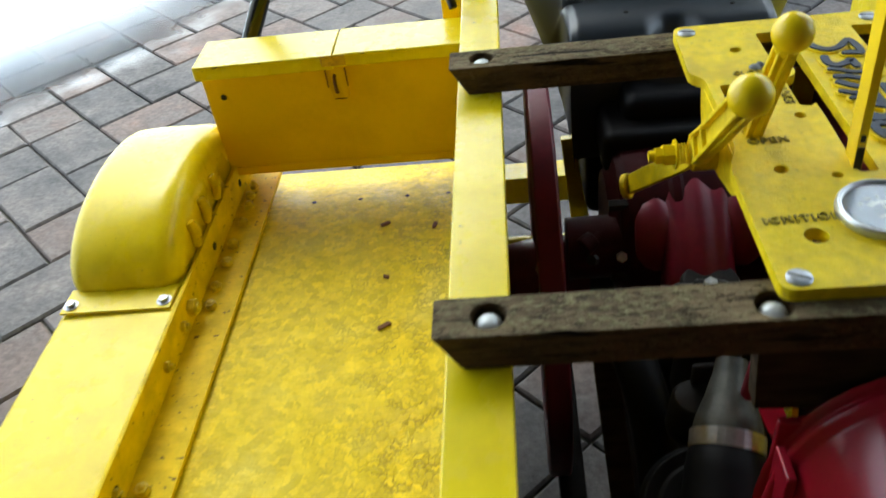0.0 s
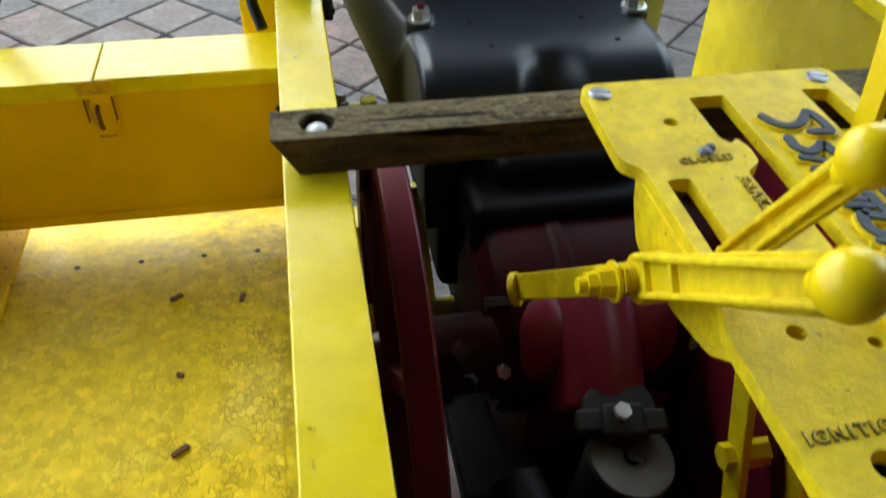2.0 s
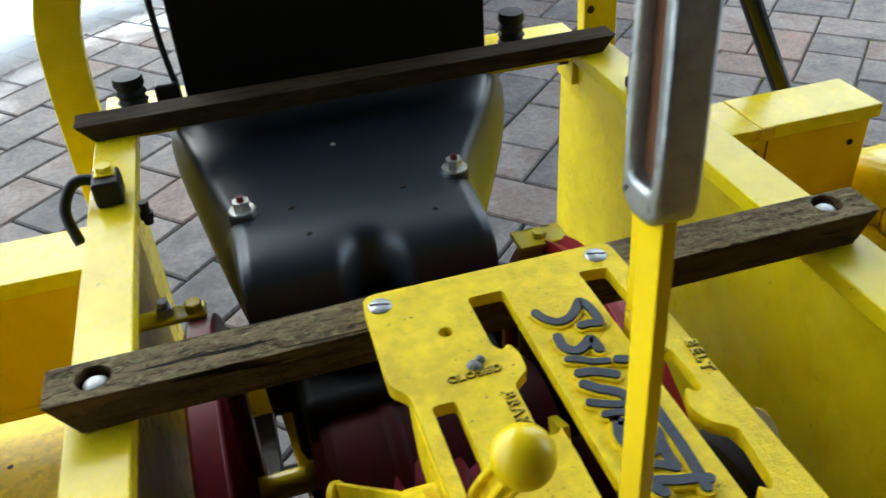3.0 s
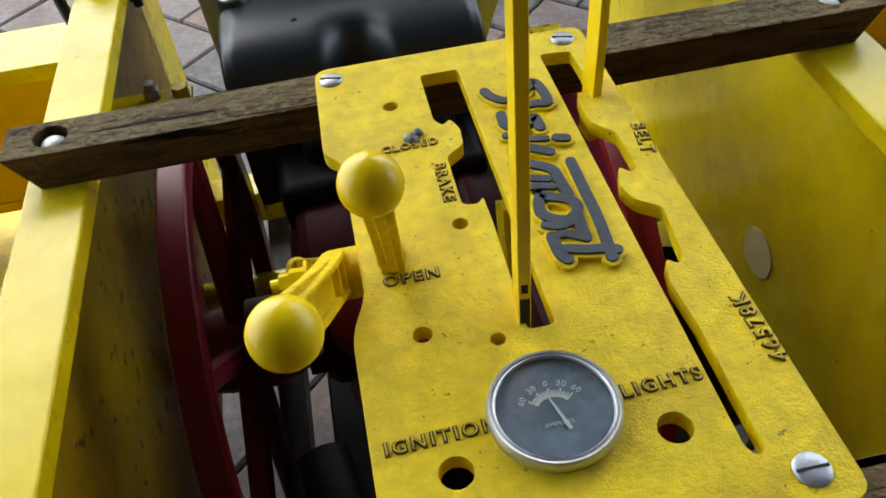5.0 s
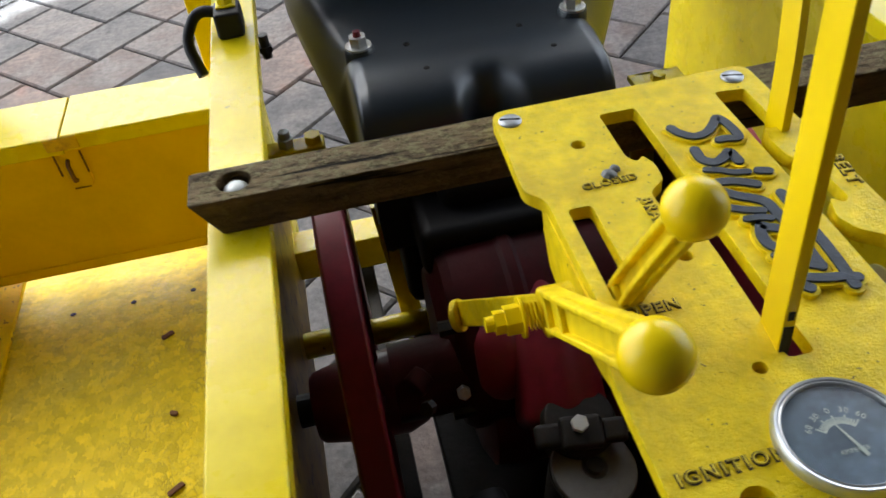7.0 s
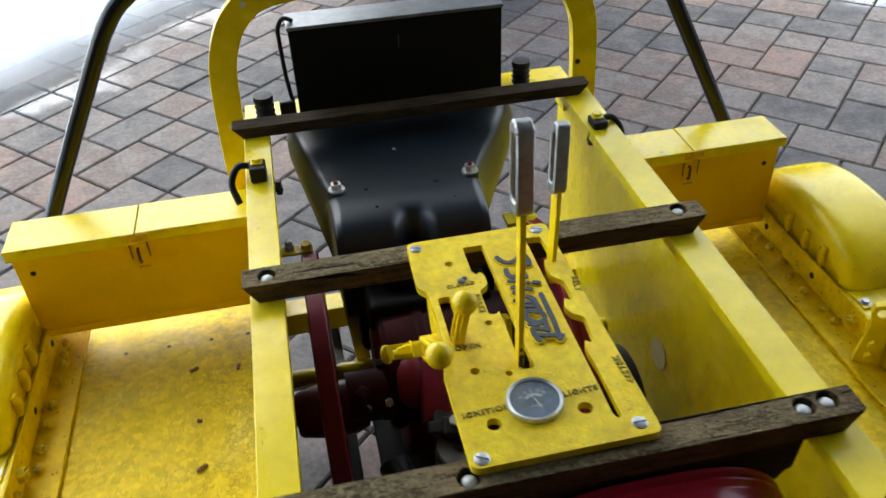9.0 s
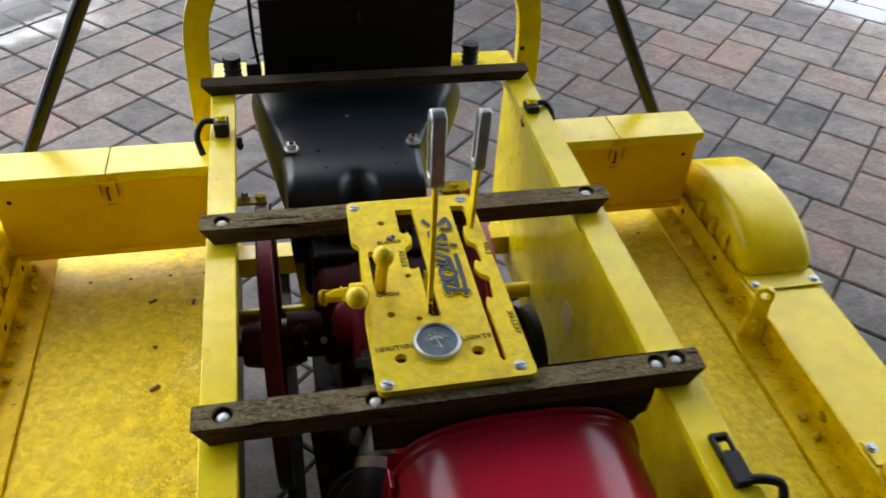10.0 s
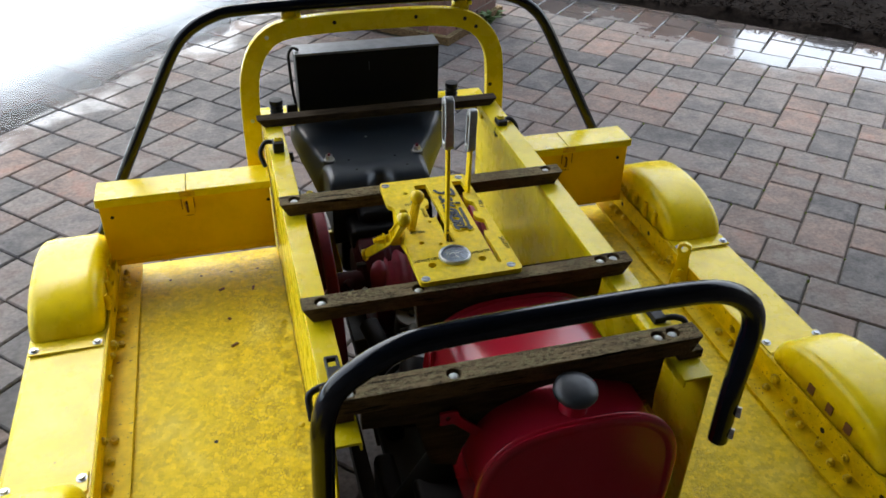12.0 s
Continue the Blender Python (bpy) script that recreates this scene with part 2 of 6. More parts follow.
# stained yellow, base darkened to carry the shade inside the engine bay
M["oily_shaded"] = material("oil-stained yellow paint darkened for shade", (0.38, 0.24, 0.006), 0.45, spec=0.25, var=0.25, scale=14, dark=(0.10, 0.055, 0.010), dark_amount=0.9, dark_scale=6, bump=0.3, bump_scale=80, speck=(0.05, 0.03, 0.01), speck_scale=60, speck_cut=0.62)
M["carb"] = material("grimy pot metal", (0.075, 0.075, 0.060), 0.5, metal=0.3, var=0.3, scale=70, dark=(0.02, 0.018, 0.014), dark_amount=0.8, dark_scale=45, bump=0.4, bump_scale=160)
M["bezel"] = material("satin bezel", (0.60, 0.61, 0.61), 0.36, metal=0.85, var=0.08, scale=90, bump=0.1, bump_scale=200)
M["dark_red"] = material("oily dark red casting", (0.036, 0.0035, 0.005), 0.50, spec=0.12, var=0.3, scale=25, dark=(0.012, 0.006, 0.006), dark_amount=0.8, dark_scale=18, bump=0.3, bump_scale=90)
M["grime"] = material("dark grime", (0.05, 0.035, 0.012), 0.8, var=0.4, scale=200)
M["grimy_bolt"] = material("grimy painted bolt", (0.62, 0.46, 0.01), 0.5, var=0.3, scale=80, dark=(0.14, 0.09, 0.015), dark_amount=0.7, dark_scale=60, bump=0.4, bump_scale=200)
M["moss"] = material("green moss", (0.09, 0.13, 0.015), 0.9, var=0.4, scale=120, bump=0.8, bump_scale=300)
M["hasp"] = material("rust-stained orange paint", (0.60, 0.36, 0.008), 0.5, var=0.2, scale=40, dark=(0.20, 0.09, 0.015), dark_amount=0.8, dark_scale=45, bump=0.4, bump_scale=150)
M["screw"] = material("dull zinc screw", (0.40, 0.42, 0.44), 0.36, metal=0.6, var=0.15, scale=90, dark=(0.15, 0.14, 0.12), dark_amount=0.4, dark_scale=120, bump=0.15, bump_scale=300)
M["hole"] = material("dark recess", (0.01, 0.008, 0.006), 0.8, var=0.2)
M["lamp_red"] = material("red cap plastic", (0.14, 0.006, 0.015), 0.3, var=0.1)
def paver_material(name, island):
    """Concrete paver in world space: hue from piece to piece, stains, and a film of rain beyond the roof's drip line."""
    m = bpy.data.materials.new(name)
    m.use_nodes = True
    t = m.node_tree
    L = t.links.new
    b = t.nodes["Principled BSDF"]
    geo = t.nodes.new("ShaderNodeNewGeometry")
    pos = geo.outputs["Position"]
    if island:
        rnd = geo.outputs["Random Per Island"]
    else:
        rnd = t.nodes.new("ShaderNodeObjectInfo").outputs["Random"]

    def tex(sc, det, src=pos):
        n = t.nodes.new("ShaderNodeTexNoise")
        n.inputs["Scale"].default_value, n.inputs["Detail"].default_value, n.inputs["Roughness"].default_value = sc, det, 0.62
        L(src, n.inputs["Vector"])
        return n.outputs["Fac"]

    def rng_map(src, lo, hi, a, c):
        r = t.nodes.new("ShaderNodeMapRange")
        for i, v in enumerate((lo, hi, a, c)):
            r.inputs[i + 1].default_value = v
        L(src, r.inputs[0])
        return r.outputs[0]

    def calc(op, a, c):
        n = t.nodes.new("ShaderNodeMath")
        n.operation = op
        for k, v in enumerate((a, c)):
            if isinstance(v, (int, float)):
                n.inputs[k].default_value = v
            else:
                L(v, n.inputs[k])
        return n.outputs[0]

    def dot(vec):
        n = t.nodes.new("ShaderNodeVectorMath")
        n.operation = "DOT_PRODUCT"
        L(pos, n.inputs[0])
        n.inputs[1].default_value = vec
        return n.outputs["Value"]

    tone = t.nodes.new("ShaderNodeValToRGB")
    tone.color_ramp.interpolation = "LINEAR"
    stops = [(0.0, (0.125, 0.122, 0.126)), (0.25, (0.190, 0.180, 0.178)), (0.48, (0.270, 0.240, 0.228)), (0.68, (0.222, 0.180, 0.165)), (0.86, (0.300, 0.232, 0.206)), (1.0, (0.335, 0.222, 0.188))]
    el = tone.color_ramp.elements
    el[0].position, el[1].position = stops[0][0], stops[-1][0]
    el[0].color, el[1].color = (*stops[0][1], 1), (*stops[-1][1], 1)
    for p, c in stops[1:-1]:
        e = el.new(p)
        e.color = (*c, 1)
    mixed = calc("ADD", calc("MULTIPLY", rnd, 0.72), calc("ADD", rng_map(tex(2.6, 3.0), 0.3, 0.7, -0.12, 0.28), rng_map(tex(11.0, 4.0), 0.3, 0.7, -0.20, 0.24)))
    L(mixed, tone.inputs[0])
    grain = calc("MULTIPLY", rng_map(tex(70.0, 8.0), 0.3, 0.7, 0.70, 1.24), rng_map(tex(9.0, 5.0), 0.3, 0.7, 0.86, 1.12))
    wet = calc("MAXIMUM", calc("SUBTRACT", dot((-0.808, 0.589, 0)), 2.78), calc("SUBTRACT", dot((0.80, 0.60, 0)), 3.80))
    wet = calc("ADD", wet, rng_map(tex(1.7, 4.0), 0.3, 0.7, -0.22, 0.22))
    wet = rng_map(wet, -0.06, 0.10, 0.0, 1.0)
    sc = t.nodes.new("ShaderNodeVectorMath")
    sc.operation = "SCALE"
    L(tone.outputs[0], sc.inputs[0])
    L(calc("MULTIPLY", grain, rng_map(wet, 0, 1, 0.57, 0.33)), sc.inputs["Scale"])
    L(sc.outputs[0], b.inputs["Base Color"])
    L(rng_map(wet, 0, 1, 0, 0.45), b.inputs["Coat Weight"])
    b.inputs["Coat Roughness"].default_value = 0.04
    b.inputs["Coat IOR"].default_value = 1.36
    L(calc("ADD", rng_map(wet, 0, 1, 0.72, 0.10), rng_map(tex(20.0, 5.0), 0.3, 0.7, -0.05, 0.09)), b.inputs["Roughness"])
    bp = t.nodes.new("ShaderNodeBump")
    bp.inputs["Distance"].default_value = 0.0016
    L(rng_map(wet, 0, 1, 0.12, 0.5), b.inputs["Specular IOR Level"])
    L(rng_map(wet, 0, 1, 0.85, 0.03), bp.inputs["Strength"])
    L(calc("ADD", tex(130.0, 8.0), calc("MULTIPLY", tex(32.0, 5.0), 1.6)), bp.inputs["Height"])
    L(bp.outputs[0], b.inputs["Normal"])
    return m


M["paver"] = paver_material("concrete paver", False)
M["paver_joined"] = paver_material("concrete paver further off", True)
M["sand"] = material("damp joint sand", (0.070, 0.063, 0.052), 0.9, var=0.4, scale=60, dark=(0.05, 0.07, 0.012), dark_amount=0.7, dark_scale=5, bump=0.8, bump_scale=200)
M["mulch"] = material("bark mulch", (0.006, 0.0046, 0.004), 0.9, var=0.7, scale=60, dark=(0.022, 0.018, 0.015), dark_amount=0.7, dark_scale=35, bump=1.0, bump_scale=80, spec=0.02)
M["brick"] = material("brown brick", (0.105, 0.046, 0.032), 0.8, var=0.3, scale=40, bump=0.5, bump_scale=120, rand=0.25)
M["lid"] = material("mottled grey lid", (0.13, 0.14, 0.155), 0.36, var=0.3, scale=40, speck=(0.15, 0.16, 0.17), speck_scale=120, speck_cut=0.62)
M["mortar"] = material("mortar", (0.16, 0.14, 0.12), 0.9, var=0.3, scale=80, bump=0.5)
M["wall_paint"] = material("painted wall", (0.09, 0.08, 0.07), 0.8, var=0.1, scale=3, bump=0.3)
M["roof"] = material("roof lining", (0.11, 0.10, 0.09), 0.8, var=0.1, scale=3, bump=0.2)
M["leaf"] = material("green leaf", (0.05, 0.11, 0.02), 0.5, var=0.3, scale=60)
glass = bpy.data.materials.new("dial glass")
glass.use_nodes = True
gt = glass.node_tree
g_clear, g_gloss, g_mix = gt.nodes.new("ShaderNodeBsdfTransparent"), gt.nodes.new("ShaderNodeBsdfGlossy"), gt.nodes.new("ShaderNodeMixShader")
g_clear.inputs[0].default_value = (0.92, 0.94, 0.95, 1)
g_gloss.inputs["Roughness"].default_value = 0.2
g_mix.inputs[0].default_value = 0.08
gt.links.new(g_clear.outputs[0], g_mix.inputs[1])
gt.links.new(g_gloss.outputs[0], g_mix.inputs[2])
gt.links.new(g_mix.outputs[0], gt.nodes["Material Output"].inputs[0])
M["glass"] = glass


water = bpy.data.materials.new("standing rain water")
water.use_nodes = True
pt = water.node_tree
p_clear, p_gloss, p_mix = pt.nodes.new("ShaderNodeBsdfTransparent"), pt.nodes.new("ShaderNodeBsdfGlossy"), pt.nodes.new("ShaderNodeMixShader")
p_fres, p_film = pt.nodes.new("ShaderNodeFresnel"), pt.nodes.new("ShaderNodeMath")
p_fres.inputs["IOR"].default_value = 1.34
p_film.operation = "MULTIPLY"
p_steep = pt.nodes.new("ShaderNodeMath")
p_steep.operation = "POWER"
p_steep.inputs[1].default_value = 1.7
p_film.use_clamp = True
p_wave, p_bump = pt.nodes.new("ShaderNodeTexNoise"), pt.nodes.new("ShaderNodeBump")
p_wave.inputs["Scale"].default_value = 14.0
p_bump.inputs["Strength"].default_value, p_bump.inputs["Distance"].default_value = 0.05, 0.002
p_gloss.inputs["Roughness"].default_value = 0.10
pt.links.new(p_wave.outputs["Fac"], p_bump.inputs["Height"])
pt.links.new(p_bump.outputs[0], p_gloss.inputs["Normal"])
p_geo, p_dot, p_fade, p_edge, p_add = pt.nodes.new("ShaderNodeNewGeometry"), pt.nodes.new("ShaderNodeVectorMath"), pt.nodes.new("ShaderNodeMapRange"), pt.nodes.new("ShaderNodeTexNoise"), pt.nodes.new("ShaderNodeMath")
p_dot.operation = "DOT_PRODUCT"
p_dot.inputs[1].default_value = (-0.808, 0.589, 0)
p_edge.inputs["Scale"].default_value, p_edge.inputs["Detail"].default_value = 1.6, 5.0
p_add.operation = "MULTIPLY_ADD"
p_add.inputs[1].default_value = 0.6
for k, v in ((1, 3.12), (2, 3.75), (3, 0.0), (4, 7.5)):
    p_fade.inputs[k].default_value = v
pt.links.new(p_geo.outputs["Position"], p_dot.inputs[0])
pt.links.new(p_geo.outputs["Position"], p_edge.inputs["Vector"])
pt.links.new(p_edge.outputs["Fac"], p_add.inputs[0])
pt.links.new(p_dot.outputs["Value"], p_add.inputs[2])
pt.links.new(p_add.outputs[0], p_fade.inputs[0])
pt.links.new(p_fade.outputs[0], p_film.inputs[0])
pt.links.new(p_fres.outputs[0], p_steep.inputs[0])
pt.links.new(p_steep.outputs[0], p_film.inputs[1])
pt.links.new(p_film.outputs[0], p_mix.inputs[0])
p_gloss.inputs["Color"].default_value = (0.90, 0.96, 1.0, 1)
pt.links.new(p_clear.outputs[0], p_mix.inputs[1])
pt.links.new(p_gloss.outputs[0], p_mix.inputs[2])
pt.links.new(p_mix.outputs[0], pt.nodes["Material Output"].inputs[0])
M["water"] = water


# ---- mesh helpers ----
def part(name, bm, mat, parent=None, label="", smooth=False, bevel=0.0, segs=2, crease=50):
    me = bpy.data.meshes.new(name)
    bmesh.ops.recalc_face_normals(bm, faces=bm.faces)
    bm.to_mesh(me)
    bm.free()
    me.materials.append(M[mat])
    ob = new(name, me)
    if parent:
        ob.parent = parent
        ob.matrix_parent_inverse = Matrix.Translation(-parent.location)
    if label:
        ob["label"] = label
    if smooth:
        me.shade_smooth()
        if crease:
            me.set_sharp_from_angle(angle=radians(crease))
    if bevel:
        md = ob.modifiers.new("bevel", "BEVEL")
        md.width, md.segments, md.limit_method, md.angle_limit = bevel, segs, "ANGLE", radians(40)
        md.harden_normals = True
        me.shade_smooth()
    return ob


def thing(name, label, category, at=(0, 0, 0), group=""):
    ob = new(name)
    ob.empty_display_size = 0.05
    ob.location = at
    return tagged(ob, label, category, group)


def box(bm, x0, x1, y0, y1, z0, z1, m=None):
    vs = [bm.verts.new((x, y, z)) for x in (x0, x1) for y in (y0, y1) for z in (z0, z1)]
    for f in ((0, 1, 3, 2), (4, 6, 7, 5), (0, 4, 5, 1), (2, 3, 7, 6), (0, 2, 6, 4), (1, 5, 7, 3)):
        bm.faces.new([vs[i] for i in f])
    if m:
        bmesh.ops.transform(bm, matrix=m, verts=vs)
    return bm


def boxes(*dims):
    bm = bmesh.new()
    for d in dims:
        box(bm, *d)
    return bm


def cyl(bm, p, q, r0, r1=None, n=20, caps=True):
    """A round bar from p to q."""
    p, q = Vector(p), Vector(q)
    r1 = r0 if r1 is None else r1
    rot = (q - p).to_track_quat("Z", "Y").to_matrix().to_4x4()
    bmesh.ops.create_cone(bm, cap_ends=caps, segments=n, radius1=r0, radius2=r1, depth=(q - p).length, matrix=Matrix.Translation((p + q) / 2) @ rot)
    return bm


def ring(bm, axis_p, axis_d, profile, n=48, arc=2 * math.pi, start=0.0, closed=True):
    """A turned body: profile rows (radius, along) about an axis."""
    d = Vector(axis_d).normalized()
    a = d.orthogonal().normalized()
    b2 = d.cross(a)
    rows = []
    full = arc > 6.28
    count = n if full else n + 1
    for i in range(count):
        w = start + arc * i / n
        rows.append([bm.verts.new(Vector(axis_p) + d * h + (a * math.cos(w) + b2 * math.sin(w)) * r) for r, h in profile])
    k = len(profile)
    for i in range(n):
        A, B = rows[i], rows[(i + 1) % count]
        for j in range(k if closed else k - 1):
            jj = (j + 1) % k
            bm.faces.new((A[j], A[jj], B[jj], B[j]))
    return bm


def sweep(bm, pts, r, n=12, flat=None, cyclic=False):
    """A tube (or a flat bar of width flat[0] and thickness flat[1]) along points."""
    pts = [Vector(p) for p in pts]
    rows = []
    up = None
    for i, p in enumerate(pts):
        a = pts[max(i - 1, 0)]
        c = pts[min(i + 1, len(pts) - 1)]
        d = (c - a).normalized()
        if up is None:
            up = d.orthogonal().normalized() if flat is None else Vector(flat[2])
        s = d.cross(up).normalized()
        u = s.cross(d).normalized()
        if flat is None:
            up = u
            rows.append([bm.verts.new(p + (s * math.cos(w) + u * math.sin(w)) * r) for w in [2 * math.pi * k / n for k in range(n)]])
        else:
            w, h = flat[0] / 2, flat[1] / 2
            rows.append([bm.verts.new(p + s * x + u * y) for x, y in ((-w, -h), (w, -h), (w, h), (-w, h))])
    k = len(rows[0])
    for A, B in zip(rows, rows[1:]):
        for j in range(k):
            bm.faces.new((A[j], A[(j + 1) % k], B[(j + 1) % k], B[j]))
    bm.faces.new(rows[0][::-1])
    bm.faces.new(rows[-1])
    return bm


def rounded(points, radius, n=6):
    """The path through points with its inner corners rounded."""
    pts = [Vector(p) for p in points]
    out = [pts[0]]
    for a, p, c in zip(pts, pts[1:], pts[2:]):
        u, v = (a - p), (c - p)
        k = min(radius, u.length * 0.49, v.length * 0.49)
        s, e = p + u.normalized() * k, p + v.normalized() * k
        for i in range(n + 1):
            w = i / n
            out.append(s * (1 - w) ** 2 + p * 2 * w * (1 - w) + e * w * w)
    out.append(pts[-1])
    return out


def slab(outline, holes, z0, z1):
    """A flat plate with holes, outline and holes as x, y loops."""
    bm = bmesh.new()
    for loop in (outline, *holes):
        vs = [bm.verts.new((x, y, z1)) for x, y in loop]
        for a, c in zip(vs, vs[1:] + vs[:1]):
            bm.edges.new((a, c))
    bmesh.ops.triangle_fill(bm, use_beauty=True, use_dissolve=False, edges=bm.edges[:])
    for f in bm.faces:
        if f.normal.z < 0:
            f.normal_flip()
    ret = bmesh.ops.extrude_face_region(bm, geom=bm.faces[:])
    bmesh.ops.translate(bm, vec=(0, 0, z0 - z1), verts=[v for v in ret["geom"] if isinstance(v, bmesh.types.BMVert)])
    return bm


def disc_loop(x, y, r, n=20):
    return [(x + r * math.cos(2 * math.pi * i / n), y + r * math.sin(2 * math.pi * i / n)) for i in range(n)]


def smooth_loop(pts, r, n=4):
    """A closed loop with rounded corners."""
    out = []
    k = len(pts)
    for i in range(k):
        a, p, c = Vector(pts[i - 1]), Vector(pts[i]), Vector(pts[(i + 1) % k])
        u, v = a - p, c - p
        d = min(r, u.length * 0.45, v.length * 0.45)
        s, e = p + u.normalized() * d, p + v.normalized() * d
        for j in range(n + 1):
            w = j / n
            q = s * (1 - w) ** 2 + p * 2 * w * (1 - w) + e * w * w
            out.append((q.x, q.y))
    return out


def glide(points, n=6):
    """A smooth path through the points."""
    P = [Vector(p) for p in points]
    P = [P[0] * 2 - P[1]] + P + [P[-1] * 2 - P[-2]]
    out = []
    for a, p, q, c in zip(P, P[1:], P[2:], P[3:]):
        for i in range(n):
            w = i / n
            out.append(0.5 * (2 * p + (q - a) * w + (2 * a - 5 * p + 4 * q - c) * w * w + (3 * p - a - 3 * q + c) * w ** 3))
    out.append(P[-2])
    return out


def dome(bm, p, axis, r, h, n=16):
    """A round-headed bolt on a face: p on the face, axis out of it."""
    prof = [(r * math.cos(w), h * math.sin(w)) for w in [math.pi / 2 * i / 4 for i in range(4)]] + [(0.0001, h)]
    return ring(bm, p, axis, prof, n=n, closed=False)


def hexnut(bm, p, axis, r, h):
    q = Vector(p) + Vector(axis).normalized() * h
    return cyl(bm, p, q, r, n=6)


def words(name, text, size, m, mat, parent, depth=0.0012, label="", grow=0.0, space=1.15):
    cu = bpy.data.curves.new(name, "FONT")
    cu.body, cu.size, cu.extrude, cu.align_x, cu.align_y = text, size, depth, "CENTER", "CENTER"
    cu.space_character = space
    cu.offset = grow
    tmp = bpy.data.objects.new(name, cu)
    scene.collection.objects.link(tmp)
    bpy.context.view_layer.update()
    me = bpy.data.meshes.new_from_object(tmp.evaluated_get(bpy.context.evaluated_depsgraph_get()))
    bpy.data.objects.remove(tmp)
    me.transform(m)
    me.materials.clear()
    me.materials.append(M[mat])
    ob = new(name, me)
    ob.parent = parent
    ob.matrix_parent_inverse = Matrix.Translation(-parent.location)
    if label:
        ob["label"] = label
    return ob


# ---- the ground, the roof over it and the walls added behind ----
def structure(ob, label, category):
    return tagged(ob, label, category, kind="structure")


# the covered corner: the roof's tip and its two edges
TIP = Vector((0.20, 5.62, 0))
EDGE_L = Vector((-0.589, -0.808, 0))
EDGE_R = Vector((0.60, -0.80, 0))
DEEP = 6.6

bm = bmesh.new()
bmesh.ops.create_grid(bm, x_segments=2, y_segments=2, size=60)
ground = structure(part("ground", bm, "sand"), "dark damp sand bed under the paving, reaching far", "ground")
ground.location.z = -0.012

corners = [TIP, TIP + EDGE_L * DEEP, TIP + EDGE_L * DEEP + EDGE_R * DEEP, TIP + EDGE_R * DEEP]
roof = slab([(c.x, c.y) for c in corners], [], 3.60, 3.75)
structure(part("ceiling", roof, "roof"), "plain pale lining of the carport roof", "ceiling")
# unseen walls, added to keep light from behind off the car
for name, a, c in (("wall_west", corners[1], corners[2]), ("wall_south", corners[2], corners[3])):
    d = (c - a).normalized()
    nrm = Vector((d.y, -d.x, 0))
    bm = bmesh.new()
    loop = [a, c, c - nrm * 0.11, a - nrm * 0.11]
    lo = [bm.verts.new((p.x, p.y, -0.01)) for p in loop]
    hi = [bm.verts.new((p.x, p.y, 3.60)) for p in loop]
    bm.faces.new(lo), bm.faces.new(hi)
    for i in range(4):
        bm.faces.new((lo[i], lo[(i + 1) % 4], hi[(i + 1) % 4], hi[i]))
    structure(part(name, bm, "wall_paint"), "unseen plain wall added to block light from behind", "wall")

# unseen brown wall, added behind the bark bed to hide sky from the wet paving
a, c = Vector((0.95, 9.40, 0)), Vector((5.38, 7.66, 0))
d = (c - a).normalized()
bm = boxes((0, (c - a).length, 0, 0.12, -0.01, 2.70))
bmesh.ops.transform(bm, matrix=Matrix.Translation(a) @ pose(0, 0, 0, 0, 0, math.degrees(math.atan2(d.y, d.x))), verts=bm.verts)
structure(part("wall_garden", bm, "brick"), "unseen brown wall added for the wet paving to reflect", "wall")

# ---- the rail car ----
car = thing("rail_motor_car", "yellow open rail motor car with wooden crossbars, parked on brick paving", "rail car")


def channel_panel(a, b, side):
    """The upright side sheet with its top flange, seen as one long rail: a its outer face, b its inner edge."""
    bm = bmesh.new()
    w = a + 0.004 * side
    prof = [(a, 0.22), (w, 0.22), (w, 0.654), (w, 0.6795), (b - 0.0035 * side, 0.6795), (b - 0.0035 * side, 0.668), (b, 0.668), (b, 0.684), (a, 0.684), (a, 0.654)]
    A, B = [[bm.verts.new((x, y, z)) for x, z in prof] for y in (0.512, 1.600)]
    for i in range(10):
        bm.faces.new((A[i], A[(i + 1) % 10], B[(i + 1) % 10], B[i]))
    # the sheet runs on past the end of the flange
    C = [bm.verts.new((prof[i][0], 1.700, prof[i][1])) for i in (0, 1, 2, 9)]
    D = [B[0], B[1], B[2], B[9]]
    for i in range(4):
        bm.faces.new((D[i], D[(i + 1) % 4], C[(i + 1) % 4], C[i]))
    bm.faces.new(A), bm.faces.new(B[2:]), bm.faces.new(C)
    return part("side_panel", bm, "yellow", car, bevel=0.0015)


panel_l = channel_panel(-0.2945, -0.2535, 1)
panel_r = channel_panel(0.2925, 0.2440, -1)
# the engine bay's shade is put into the inner face's paint, with oil stains
panel_l.data.materials.append(M["oily_shaded"])
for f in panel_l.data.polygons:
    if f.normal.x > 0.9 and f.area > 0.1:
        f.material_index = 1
# a pale round disc on the right panel
bm = bmesh.new()
cyl(bm, (0.2885, 1.180, 0.415), (0.2868, 1.180, 0.415), 0.026, n=32)
part("grommet", bm, "pale_spot", panel_r, "pale round disc")


